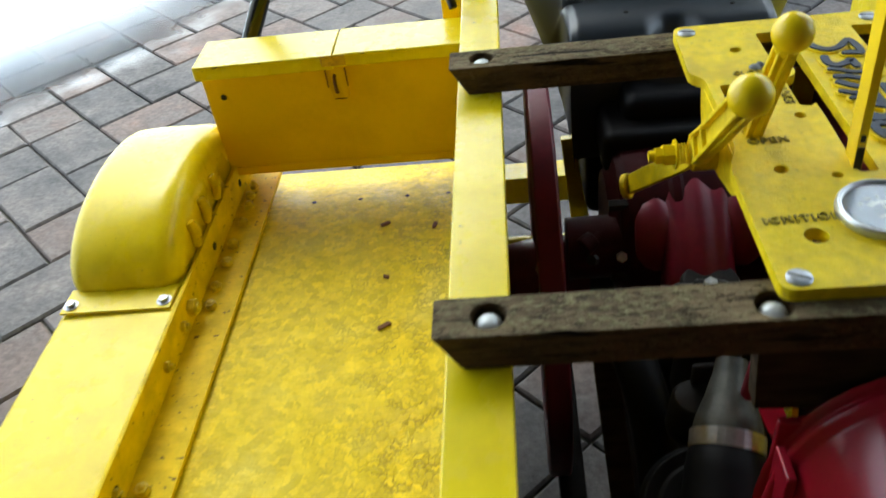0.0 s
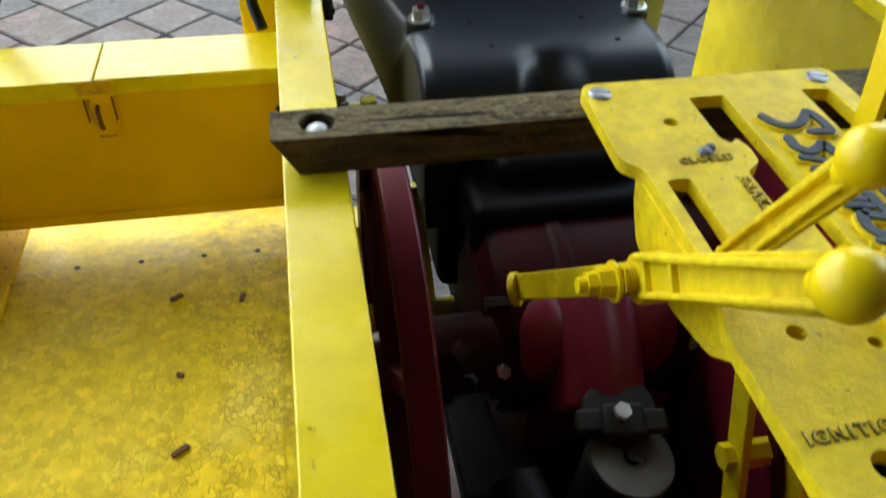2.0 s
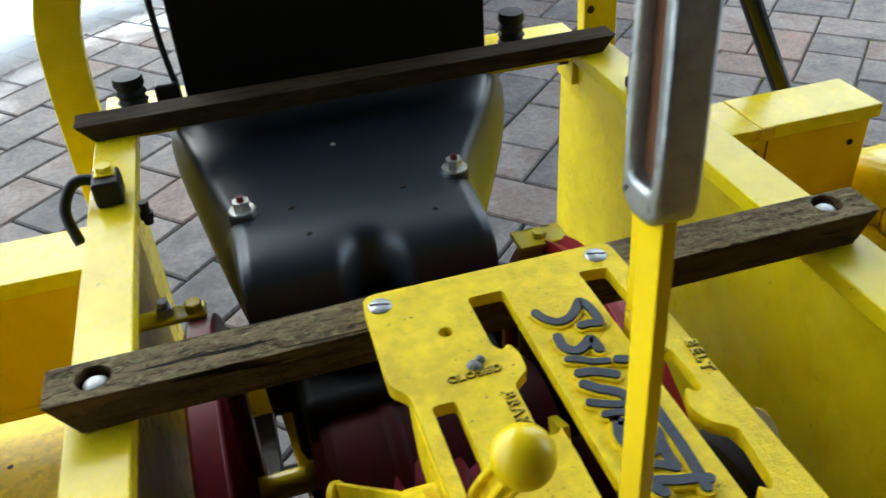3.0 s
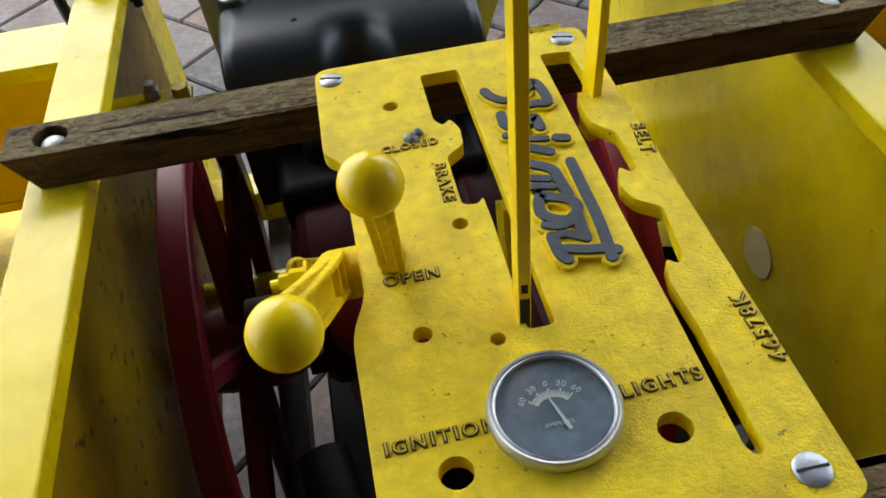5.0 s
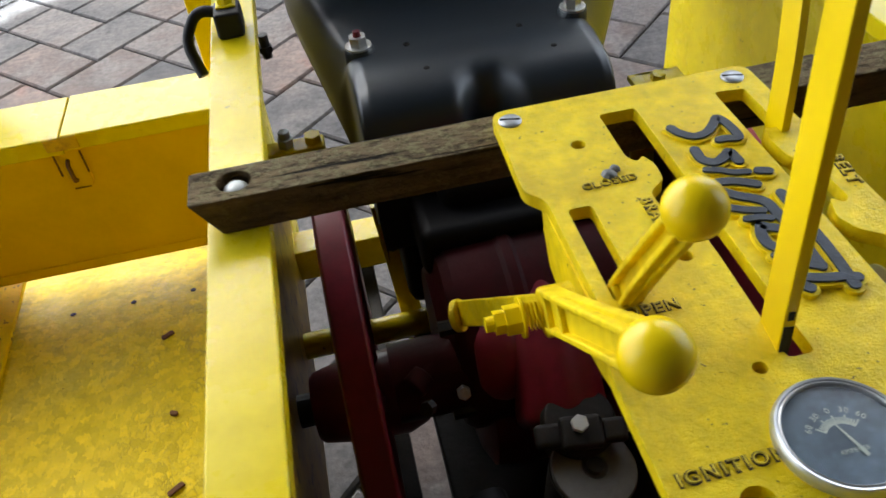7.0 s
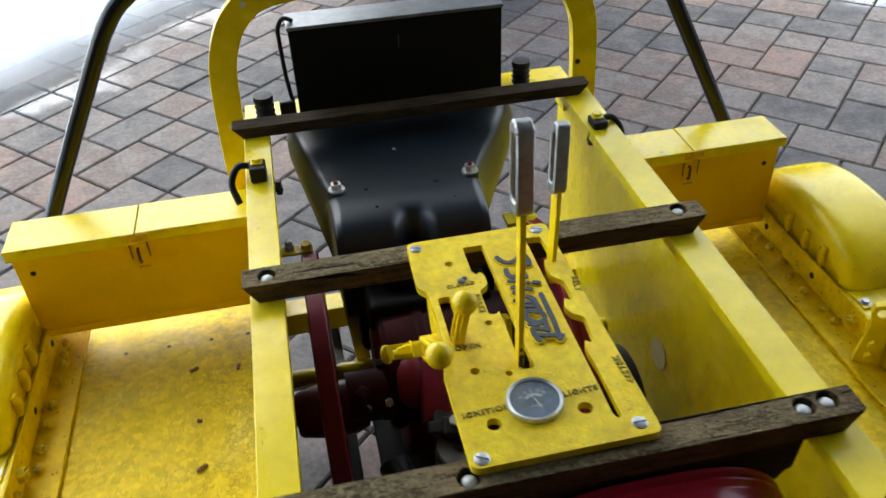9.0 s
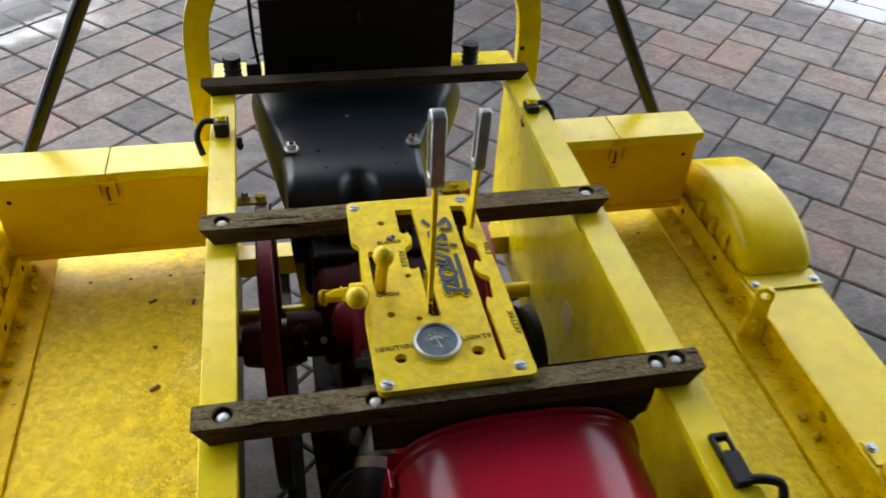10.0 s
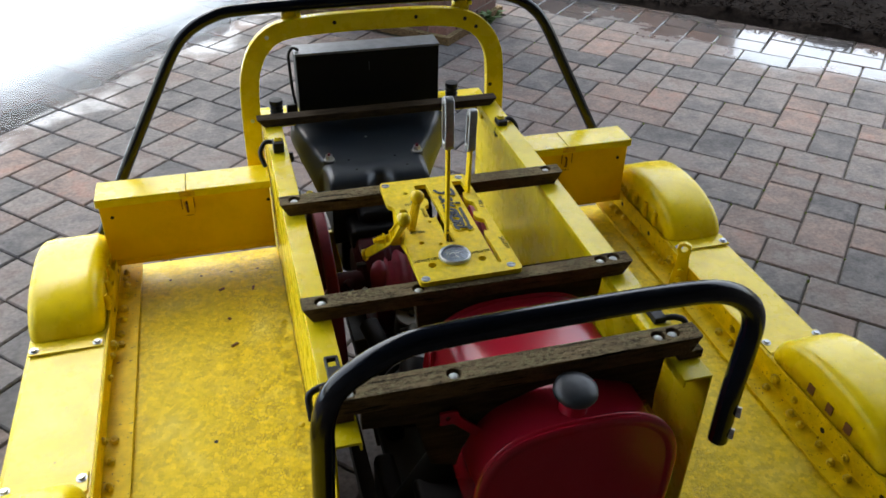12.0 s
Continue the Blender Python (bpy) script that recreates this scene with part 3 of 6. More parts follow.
def deck(side):
    ys = [0.20, 0.5, 0.9, 1.2, 1.38, 1.42, 1.45, 1.48, 1.51, 1.55, 1.62]
    zs = [0.320, 0.3195, 0.320, 0.3195, 0.320, 0.3204, 0.3205, 0.3190, 0.3145, 0.3060, 0.2940]
    bm = bmesh.new()
    top, low = [], []
    for y, z in zip(ys, zs):
        top.append([bm.verts.new((x * side, y, z)) for x in (-0.690, -0.296)])
        low.append([bm.verts.new((x * side, y, z - 0.012)) for x in (-0.690, -0.296)])
    for i in range(len(ys) - 1):
        bm.faces.new((top[i][0], top[i][1], top[i + 1][1], top[i + 1][0]))
        bm.faces.new((low[i][0], low[i + 1][0], low[i + 1][1], low[i][1]))
        for k in (0, 1):
            bm.faces.new((top[i][k], top[i + 1][k], low[i + 1][k], low[i][k]))
    for i in (0, -1):
        bm.faces.new((top[i][0], top[i][1], low[i][1], low[i][0]))
    d = part("deck", bm, "deck", car, "worn yellow footwell sheet with dirt and pits", smooth=True)
    # strip along the panel foot
    bm = boxes((-0.330 * side, -0.2965 * side, 0.2, 1.475, 0.3190, 0.3212))
    part("edge_strip", bm, "deck", d, bevel=0.0008)
    for y in (0.62, 0.921, 1.26):
        part("bolt", dome(bmesh.new(), (-0.314 * side, y, 0.3212), (0, 0, 1), 0.0070, 0.0050, n=12), "grimy_bolt", d)
    # small drilled holes along the front
    part("hole", cyl(bmesh.new(), (-0.482 * side, 0.918, 0.3190), (-0.482 * side, 0.918, 0.3206), 0.0042, n=10), "hole", d)
    for x in (-0.57, -0.495, -0.42, -0.355):
        bm = bmesh.new()
        cyl(bm, (x * side, 1.4975, 0.3150), (x * side, 1.498, 0.3172), 0.0035, n=10)
        part("hole", bm, "hole", d)
    return d


deck_l, deck_r = deck(1), deck(-1)


def sill(side):
    """Angle iron, outer sill cover and their bolts; the two sides differ a little."""
    s = side
    dx = 0.0 if s > 0 else -0.012

    def at(x):
        return x * s + dx

    bm = bmesh.new()
    box(bm, at(-0.694), at(-0.637), 0.15, 1.60, 0.3215, 0.3285)
    box(bm, at(-0.694), at(-0.688), 0.15, 1.60, 0.3285, 0.3790)
    ang = part("angle_iron", bm, "dirty", car, bevel=0.0015)
    rng = random.Random(4 if s > 0 else 5)
    low = [1.538, 1.508, 1.478, 1.434, 1.386, 1.340, 1.292, 1.252, 0.962, 0.908, 0.843, 0.770, 0.690, 0.657, 0.607, 0.559, 0.520, 0.44, 0.36]
    if s < 0:
        low[8:11] = [0.966, 0.922]
    for y in low:
        tilt = (rng.uniform(-.15, .15), rng.uniform(-.15, .15), 1)
        x, yy = at(-0.672 + rng.uniform(-0.004, 0.004)), y + rng.uniform(-0.003, 0.003)
        r = rng.uniform(0.0078, 0.0096)
        bm = hexnut(bmesh.new(), (x, yy, 0.3280), tilt, r, rng.uniform(0.007, 0.010))
        dome(bm, (x, yy, 0.3365), (0, 0, 1), r * 0.66, rng.uniform(0.003, 0.007), n=10)
        part("bolt", bm, "grimy_bolt", ang, bevel=0.001)
    for y, kind in ((1.517, 0), (1.357, 0), (1.228, 2), (1.192, 1), (1.122, 1), (0.946, 0), (0.941, 1), (0.771, 2), (0.708, 1), (0.62, 0), (0.547, 1), (0.45, 0)):
        if kind == 0:
            bm = cyl(bmesh.new(), (at(-0.6882), y, 0.352), (at(-0.6872), y, 0.352), 0.0062, n=12)
            part("hole", bm, "hole", ang)
        else:
            r = 0.0080 if kind == 1 else 0.0125
            bm = hexnut(bmesh.new(), (at(-0.688), y, 0.352), (s, 0, 0), r, r * 0.8)
            cyl(bm, (at(-0.688 + r * 0.8), y, 0.352), (at(-0.684 + r * 0.8), y, 0.352), r * 0.55, n=10)
            part("bolt", bm, "grimy_bolt", ang, bevel=0.001)
    # the sill cover, a folded sheet
    bm = bmesh.new()
    prof = [(-0.6955, 0.375), (-0.845, 0.372), (-0.856, 0.362), (-0.860, 0.345), (-0.860, 0.19), (-0.857, 0.19), (-0.857, 0.345), (-0.853, 0.360), (-0.843, 0.369), (-0.6955, 0.372)]
    A = [bm.verts.new((at(x), 0.10, z)) for x, z in prof]
    B = [bm.verts.new((at(x), 1.672, z)) for x, z in prof]
    k = len(prof)
    for i in range(k):
        bm.faces.new((A[i], A[(i + 1) % k], B[(i + 1) % k], B[i]))
    bm.faces.new(A[::-1]), bm.faces.new(B)
    part("sill", bm, "yellow", car, "pale worn yellow sill cover")


sill(1), sill(-1)


def fender(s, yc, flange_back):
    """A pressed wheel cover: a full arch with rounded shoulders and upright inner and outer walls."""
    dx = 0.0 if s > 0 else -0.012
    half_len, rise, base, k = 0.183, 0.089, 0.376, 2.15
    xi, xo, ri, ro = -0.697, -0.850, 0.030, 0.024
    bm = bmesh.new()
    rows = []
    n = 36
    for i in range(n + 1):
        w = math.pi * i / n
        c, sn = math.cos(w), math.sin(w)
        y = -half_len * math.copysign(abs(c) ** (2 / k), c)
        z = rise * abs(sn) ** (2 / k)
        out = Vector((-c * rise, sn * half_len)).normalized()

        def ring_point(x, inset):
            return bm.verts.new((x * s + dx, yc + y - out.x * inset, max(base, base + z - out.y * inset)))

        crown = []
        for j in range(6):
            a = math.pi / 2 * j / 5
            crown.append((xi - ri * (1 - math.cos(a)), ri * (1 - math.sin(a))))
        crown += [(-0.750, 0.0), (-0.790, -0.0012)]
        for j in range(7):
            a = math.pi / 2 * j / 6
            crown.append((xo + ro * (1 - math.sin(a)), ro * (1 - math.cos(a))))
        row = [ring_point(x, d) for x, d in crown]
        first, last = row[0].co, row[-1].co
        row.insert(0, bm.verts.new((first.x, first.y, base - 0.003)))
        row.append(bm.verts.new((last.x, last.y, 0.19)))
        rows.append(row)
    for A, B in zip(rows, rows[1:]):
        for j in range(len(A) - 1):
            bm.faces.new((A[j], A[j + 1], B[j + 1], B[j]))
    bmesh.ops.remove_doubles(bm, verts=bm.verts, dist=0.0004)
    f = part("fender", bm, "yellow", car, "smooth pressed yellow wheel cover", smooth=True)
    md = f.modifiers.new("thickness", "SOLIDIFY")
    md.thickness, md.offset = 0.003, -1
    edge = yc - half_len if flange_back else yc + half_len
    lo, hi = (edge - 0.040, edge + 0.006) if flange_back else (edge - 0.006, edge + 0.040)
    bm = boxes((-0.848 * s + dx, -0.699 * s + dx, lo, hi, 0.3755, 0.3790))
    part("flange", bm, "yellow", f, bevel=0.001)
    for x in (-0.710, -0.837):
        y = lo + 0.014 if flange_back else hi - 0.014
        bm = cyl(bmesh.new(), (x * s + dx, y, 0.379), (x * s + dx, y, 0.3803), 0.0100, n=18)
        hexnut(bm, (x * s + dx, y, 0.3803), (0, 0, 1), 0.0066, 0.0045)
        part("screw", bm, "screw", f, "zinc hex screw and washer", bevel=0.0006)
    # inner wall: rusty punched holes on the rear pair; front tongues, shadows painted rust-brown
    for dy in (0.041, -0.016, -0.070):
        if flange_back:
            bm = bmesh.new()
            sweep(bm, glide([(-0.6955 * s + dx, yc + dy - 0.030, 0.384), (-0.690 * s + dx, yc + dy - 0.030, 0.402), (-0.6955 * s + dx, yc + dy - 0.028, 0.420)], 4), 0.0075, n=10)
            part("tongue", bm, "dirty", f, "pressed tongue beside its painted shadow", smooth=True)
            bm = boxes((-0.6972 * s + dx, -0.6948 * s + dx, yc + dy - 0.022, yc + dy - 0.014, 0.382, 0.412))
        else:
            bm = boxes((-0.6972 * s + dx, -0.6948 * s + dx, yc + dy - 0.009, yc + dy + 0.009, 0.388, 0.409))
        part("slot", bm, "rust", f, "rust-brown punched slot and tongue-shadow mark")
    return f


for s, front, back in ((1, 1.424, 0.624), (-1, 1.450, 0.646)):
    fender(s, front, True)
    fender(s, back, False)


def wheel(x, y):
    s = 1 if x > 0 else -1
    w = part("wheel", ring(bmesh.new(), (x, y, 0.2), (1, 0, 0), [(0.185, -0.05 * s), (0.19, -0.04 * s), (0.19, 0.035 * s), (0.188, 0.045 * s), (0.165, 0.045 * s), (0.165, -0.02 * s), (0.03, -0.02 * s), (0.03, -0.05 * s)], n=40), "iron", car, "black steel wheel", smooth=False)
    bm = bmesh.new()
    ring(bm, (x, y, 0.2), (1, 0, 0), [(0.186, -0.052 * s), (0.2, -0.052 * s), (0.2, -0.042 * s), (0.186, -0.042 * s)], n=40)
    part("rim_flange", bm, "iron", w)
    return w


for y in (1.47, 0.585):
    for x in (-0.785, 0.785):
        wheel(x, y)
    bm = bmesh.new()
    cyl(bm, (-0.80, y, 0.2), (0.80, y, 0.2), 0.017, n=14)
    part("axle", bm, "iron", car)


def tool_box(x0, x1, s):
    """A long tool box with a lid that has a turned lip, and its hasp."""
    bm = bmesh.new()
    box(bm, x0 + 0.004, x1 - 0.004, 1.526, 1.606, 0.360, 0.545)
    b = part("tool_box", bm, "orange", car, "tool box front in yellow shaded to orange, with a latched lid", bevel=0.002)
    bm = boxes((x0 + 0.004, x1 - 0.004, 1.5235, 1.5262, 0.362, 0.376))
    part("bottom_lip", bm, "orange", b, bevel=0.0008)
    xs = (x0 + x1) / 2 + 0.004
    for a, c, front, low, top in ((x0, xs - 0.0007, 1.514, 0.534, 0.556), (xs + 0.0007, x1, 1.515, 0.537, 0.5566)):
        prof = [(front, low), (front, top), (1.604, top), (1.604, 0.5465), (front + 0.004, 0.5465), (front + 0.004, low)]
        lid = bmesh.new()
        ends = [[lid.verts.new((x, y, z)) for y, z in prof] for x in (a, c)]
        for k in range(6):
            lid.faces.new((ends[0][k], ends[0][(k + 1) % 6], ends[1][(k + 1) % 6], ends[1][k]))
        lid.faces.new(ends[0]), lid.faces.new(ends[1])
        part("lid", lid, "yellow", b, "pale yellow lid half with a scuffed edge", bevel=0.002)
    xm = (x0 + x1) / 2 + 0.005
    h = bmesh.new()
    box(h, xm - 0.018, xm + 0.018, 1.5105, 1.5135, 0.541, 0.5575)
    strap = [(-0.018, 0.540), (-0.011, 0.530), (-0.014, 0.521), (-0.013, 0.490), (-0.008, 0.483), (0.008, 0.483), (0.013, 0.490), (0.014, 0.521), (0.011, 0.530), (0.018, 0.540)]
    low = slab([(xm + x, z) for x, z in strap], [], 0, 0.005)
    bmesh.ops.transform(low, matrix=Matrix(((1, 0, 0, 0), (0, 0, 1, 1.5190), (0, 1, 0, 0), (0, 0, 0, 1))), verts=low.verts)
    part("hasp_plate", h, "hasp", b, "painted hasp with rusty seams", bevel=0.002)
    part("hasp_strap", low, "orange", b, "painted strap of the hasp", bevel=0.0015)
    st = bmesh.new()
    sweep(st, rounded([(xm - 0.004, 1.520, 0.523), (xm - 0.004, 1.513, 0.521), (xm - 0.004, 1.513, 0.498), (xm - 0.004, 1.520, 0.496)], 0.004), 0.0025, n=8)
    part("staple", st, "rust", b, "rusty staple")
    for x in (xm - 0.016, xm + 0.013):
        part("seam", boxes((x - 0.001, x + 0.001, 1.5172, 1.5180, 0.505, 0.534)), "rust", b)
    part("seam", boxes((xm + 0.012, xm + 0.036, 1.5252, 1.5256, 0.5335, 0.5350)), "rust", b)
    part("seam", boxes((xm - 0.010, xm + 0.008, 1.5190, 1.5194, 0.484, 0.486)), "rust", b)
    outer = x0 if s < 0 else x1
    inner = x1 if s < 0 else x0
    for x, z in ((outer - s * 0.030, 0.500), (inner + s * 0.010, 0.500), (inner + s * 0.010, 0.372), (outer - s * 0.020, 0.372)):
        bm = bmesh.new()
        cyl(bm, (x, 1.5255, z), (x, 1.5245, z), 0.0045, n=12)
        part("hole", bm, "hole", b)
    return b


tool_box(-0.703, -0.2965, -1)
tool_box(0.2945, 0.672, 1)

# the yellow arch behind the last crossbar
arch_path = glide([(x, 1.652, z) for x, z in ((-0.320, 0.49), (-0.320, 0.62), (-0.3155, 0.74), (-0.303, 0.80), (-0.278, 0.846), (-0.232, 0.878), (-0.14, 0.889), (0.0, 0.891), (0.14, 0.889), (0.222, 0.877), (0.272, 0.846), (0.301, 0.80), (0.312, 0.74), (0.316, 0.62), (0.316, 0.49))])
bm = sweep(bmesh.new(), arch_path, 0, flat=(0.045, 0.022, (0, 1, 0)))
arch = part("arch", bm, "yellow", car, "flat yellow hoop with drilled holes", bevel=0.002)
for x, z in ((-0.262, 0.868), (-0.10, 0.893), (0.10, 0.893), (0.225, 0.880), (-0.318, 0.66), (0.30, 0.70), (0.255, 0.858)):
    bm = bmesh.new()
    cyl(bm, (x, 1.6405, z), (x, 1.640, z), 0.005, n=12)
    part("hole", bm, "bolt" if x < -0.25 else "hole", arch)

# the black carrying hoop out in front
fp = [(x, 1.655, z) for x, z in ((-0.725, 0.385), (-0.642, 0.55), (-0.533, 0.75), (-0.479, 0.845), (-0.440, 0.890), (-0.385, 0.920), (-0.32, 0.933), (-0.08, 0.937), (0.14, 0.937), (0.29, 0.933), (0.355, 0.920), (0.408, 0.890), (0.447, 0.845), (0.500, 0.75), (0.609, 0.55), (0.70, 0.385))]
bm = sweep(bmesh.new(), glide(fp), 0.0140, n=14)
part("front_handle", bm, "black", car, "black painted tube hoop", smooth=True)
for x in (-0.20, 0.22):
    bm = boxes((x - 0.022, x + 0.022, 1.664, 1.670, 0.865, 0.945), (x - 0.022, x - 0.012, 1.640, 1.664, 0.913, 0.922), (x + 0.012, x + 0.022, 1.640, 1.664, 0.913, 0.922))
    part("bracket", bm, "yellow", car, bevel=0.001)

# the black rear handle
rp = [(-0.318, 0.505, 0.50), (-0.315, 0.485, 0.62), (-0.312, 0.468, 0.72), (-0.308, 0.455, 0.80), (-0.286, 0.450, 0.856), (-0.218, 0.450, 0.898), (-0.148, 0.450, 0.908), (0.0, 0.450, 0.911), (0.14, 0.450, 0.911), (0.216, 0.450, 0.904),
      (0.263, 0.452, 0.877), (0.285, 0.455, 0.840), (0.292, 0.461, 0.785), (0.296, 0.469, 0.70), (0.301, 0.475, 0.64), (0.305, 0.479, 0.578)]
bm = sweep(bmesh.new(), glide(rp), 0.0160, n=16)
hoop = part("rear_handle", bm, "black", car, "thick glossy black tube handle", smooth=True)
for x, z in ((0.301, 0.652), (0.304, 0.600), (-0.318, 0.60)):
    bm = bmesh.new()
    s = 1 if x > 0 else -1
    y = 0.482 - (z - 0.545) * 0.10 if x > 0 else 0.495
    hexnut(bm, (x + 0.008 * s, y - 0.010, z), (s, -0.9, 0), 0.009, 0.007)
    part("bolt", bm, "steel", hoop, "zinc bolt")


# ---- crossbars ----
def crossbar(x0, x1, y0, y1, z0, z1, bolts, label, mat="wood"):
    out = [(x0, y0 + 0.001), (x0 + 0.002, y0), (x1 - 0.003, y0), (x1, y0 + 0.003), (x1, y1 - 0.001), (x1 - 0.002, y1), (x0 + 0.001, y1), (x0, y1 - 0.002)]
    bm = slab(out, [disc_loop(x, y, 0.0110, 18) for x, y in bolts], z0, z1)
    for v in bm.verts:
        if v.co.z < z0 + 0.001 and (v.co.x < x0 + 0.004 or v.co.x > x1 - 0.005):
            v.co.x += 0.016 if v.co.x < x0 + 0.01 else -0.016
    b = part("crossbar", bm, mat, car, label, bevel=0.0012)
    for x, y in bolts:
        bm = bmesh.new()
        dome(bm, (x, y, z1 - 0.0075), (0, 0, 1), 0.0084, 0.0050)
        cyl(bm, (x, y, z1 - 0.011), (x, y, z1 - 0.0075), 0.0084, n=16)
        part("bolt", bm, "bolt", b, "pale round bolt head", smooth=True)
        bm = bmesh.new()
        cyl(bm, (x, y, z1 - 0.016), (x, y, z1 - 0.014), 0.0109, n=16)
        part("counterbore", bm, "hole", b)
    return b


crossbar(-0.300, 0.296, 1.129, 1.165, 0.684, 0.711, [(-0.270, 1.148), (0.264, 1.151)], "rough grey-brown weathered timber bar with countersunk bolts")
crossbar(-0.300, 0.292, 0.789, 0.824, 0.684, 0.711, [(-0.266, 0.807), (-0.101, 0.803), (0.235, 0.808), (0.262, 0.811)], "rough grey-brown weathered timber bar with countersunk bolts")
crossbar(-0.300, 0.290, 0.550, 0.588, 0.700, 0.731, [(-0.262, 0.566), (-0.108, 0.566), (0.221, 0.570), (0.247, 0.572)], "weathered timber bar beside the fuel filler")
crossbar(-0.311, 0.289, 1.545, 1.578, 0.684, 0.703, [], "thin dark timber bar beneath the battery box", "wood_dark")
for x in (-0.277, 0.277):
    part("packer", boxes((x - 0.02, x + 0.02, 0.555, 0.583, 0.684, 0.700)), "wood", car)
# the boards that hang below two of the bars, cut round the fuel tank
CX, CZ, TA, TB = 0.0700, 0.514, 0.161, 0.153
bm = slab([(-0.108, 0.0), (-0.104, -0.057), (-0.046, -0.061), (0.10, -0.064), (0.205, -0.070), (0.212, -0.062), (0.219, -0.066), (0.226, -0.054), (0.234, -0.050), (0.236, -0.030), (0.238, 0.0)], [], 0, 0.016)
bmesh.ops.transform(bm, matrix=pose(0, 0.812, 0.683, 90, 0, 0), verts=bm.verts)
part("hanging_board", bm, "wood_dark", car, "dark brown broken-ended board", bevel=0.001)
arc = []
for i in range(13):
    w = math.pi * (0.96 - 0.92 * i / 12)
    arc.append((CX + 0.171 * math.cos(w), CZ - 0.699 + 0.161 * math.sin(w)))
bm = slab([(-0.245, 0.0), (-0.245, -0.048), (-0.165, -0.056), (-0.140, -0.150)] + arc + [(0.235, -0.09), (0.238, -0.02), (0.246, 0.0)], [], 0, 0.014)
bmesh.ops.transform(bm, matrix=pose(0, 0.580, 0.699, 90, 0, 0), verts=bm.verts)
part("hanging_board", bm, "wood_dark", car, "dark brown board cut round the fuel tank", bevel=0.001)

# cross-members of the frame between the panels
part("cross_member", boxes((-0.296, 0.296, 1.545, 1.592, 0.25, 0.30)), "yellow", car, bevel=0.002)
bm = cyl(bmesh.new(), (-0.296, 1.385, 0.29), (0.296, 1.385, 0.29), 0.016, n=16)
part("cross_pipe", bm, "yellow", car, smooth=True)
part("cross_member", boxes((-0.296, 0.296, 0.50, 0.54, 0.22, 0.27)), "yellow", car, bevel=0.002)
bm = bmesh.new()
sweep(bm, [(-0.168, 1.46, 0.425), (-0.152, 1.405, 0.24)], 0, flat=(0.026, 0.022, (0, 1, 0)))
part("engine_bearer", bm, "yellow", car, bevel=0.002)
# small bolted tabs on the panels' inner faces
tb = part("tab", boxes((-0.2905, -0.212, 1.318, 1.340, 0.606, 0.611), (-0.2905, -0.284, 1.312, 1.346, 0.575, 0.611)), "yellow", car, bevel=0.002)
bm = hexnut(bmesh.new(), (-0.246, 1.329, 0.611), (0, 0, 1), 0.0075, 0.009)
cyl(bm, (-0.246, 1.329, 0.620), (-0.246, 1.329, 0.627), 0.0050, n=12)
part("bolt", bm, "screw", tb, "zinc bolt through the tab", bevel=0.0008)
part("bolt", hexnut(bmesh.new(), (-0.222, 1.329, 0.611), (0, 0, 1), 0.0080, 0.008), "yellow", tb, bevel=0.0008)
br = part("bearer_bracket", boxes((0.088, 0.122, 1.340, 1.346, 0.245, 0.606), (0.080, 0.130, 1.316, 1.346, 0.600, 0.606)), "yellow", car, "yellow painted angle bracket", bevel=0.0015)
part("bolt", hexnut(bmesh.new(), (0.104, 1.330, 0.606), (0, 0, 1), 0.007, 0.006), "yellow", br)
for s in (-1, 1):
    part("frame_rail", boxes((0.19 * s, 0.22 * s, 0.5, 1.6, 0.20, 0.245)), "iron", car, bevel=0.002)

# the towing lug on the right sill
bm = slab([(-0.020, 0), (0.020, 0), (0.017, 0.055), (0.014, 0.085), (0.016, 0.10), (0.013, 0.113), (0, 0.119), (-0.013, 0.113), (-0.016, 0.10), (-0.012, 0.085), (-0.014, 0.05)], [disc_loop(0, 0.102, 0.0075, 14)], 0, 0.012)
bmesh.ops.transform(bm, matrix=pose(0.660, 1.165, 0.326, 90, 0, -32) @ Matrix.Scale(1.08, 4), verts=bm.verts)
lug = part("lug", bm, "yellow", car, "painted steel lug with an eye", bevel=0.002)
for dz in (0.018, 0.045):
    bm = hexnut(bmesh.new(), (0.652, 1.152, 0.331 + dz), (-0.55, -0.83, 0), 0.008, 0.010)
    part("bolt", bm, "yellow", lug)


# rubber over-centre clips on the rails
def clip(x, y, s, h, pin):
    bm = boxes((x - 0.012, x + 0.012, y - 0.020, y + 0.012, 0.684, 0.684 + h))
    c = part("clip", bm, "rubber", car, "black rubber clip with a painted bolt and cable", bevel=0.003)
    part("pad", boxes((x - 0.009, x + 0.009, y - 0.008, y + 0.010, 0.684 + h, 0.686 + h)), "yellow", c, bevel=0.001)
    part("nut", hexnut(bmesh.new(), (x, y + 0.002, 0.686 + h), (0, 0, 1), 0.0075, 0.005), "yellow", c)
    pts = rounded([(x - 0.006 * s, y + 0.004, 0.676 + h), (x - 0.028 * s, y + 0.008, 0.680 + h), (x - 0.044 * s, y - 0.004, 0.658 + h), (x - 0.034 * s, y - 0.024, 0.632 + h)], 0.02)
    part("cable", sweep(bmesh.new(), pts, 0.0052, n=10), "rubber", c, smooth=True)
    bm = cyl(bmesh.new(), (x + pin * s, y - 0.015, 0.681), (x + pin * s, y - 0.015, 0.658), 0.0045, n=12)
    cyl(bm, (x + pin * s, y - 0.015, 0.670), (x + pin * s, y - 0.015, 0.664), 0.0068, n=6)
    part("nut", bm, "iron", c)


clip(-0.274, 1.425, 1, 0.024, 0.026)
clip(0.262, 1.440, -1, 0.013, 0.014)
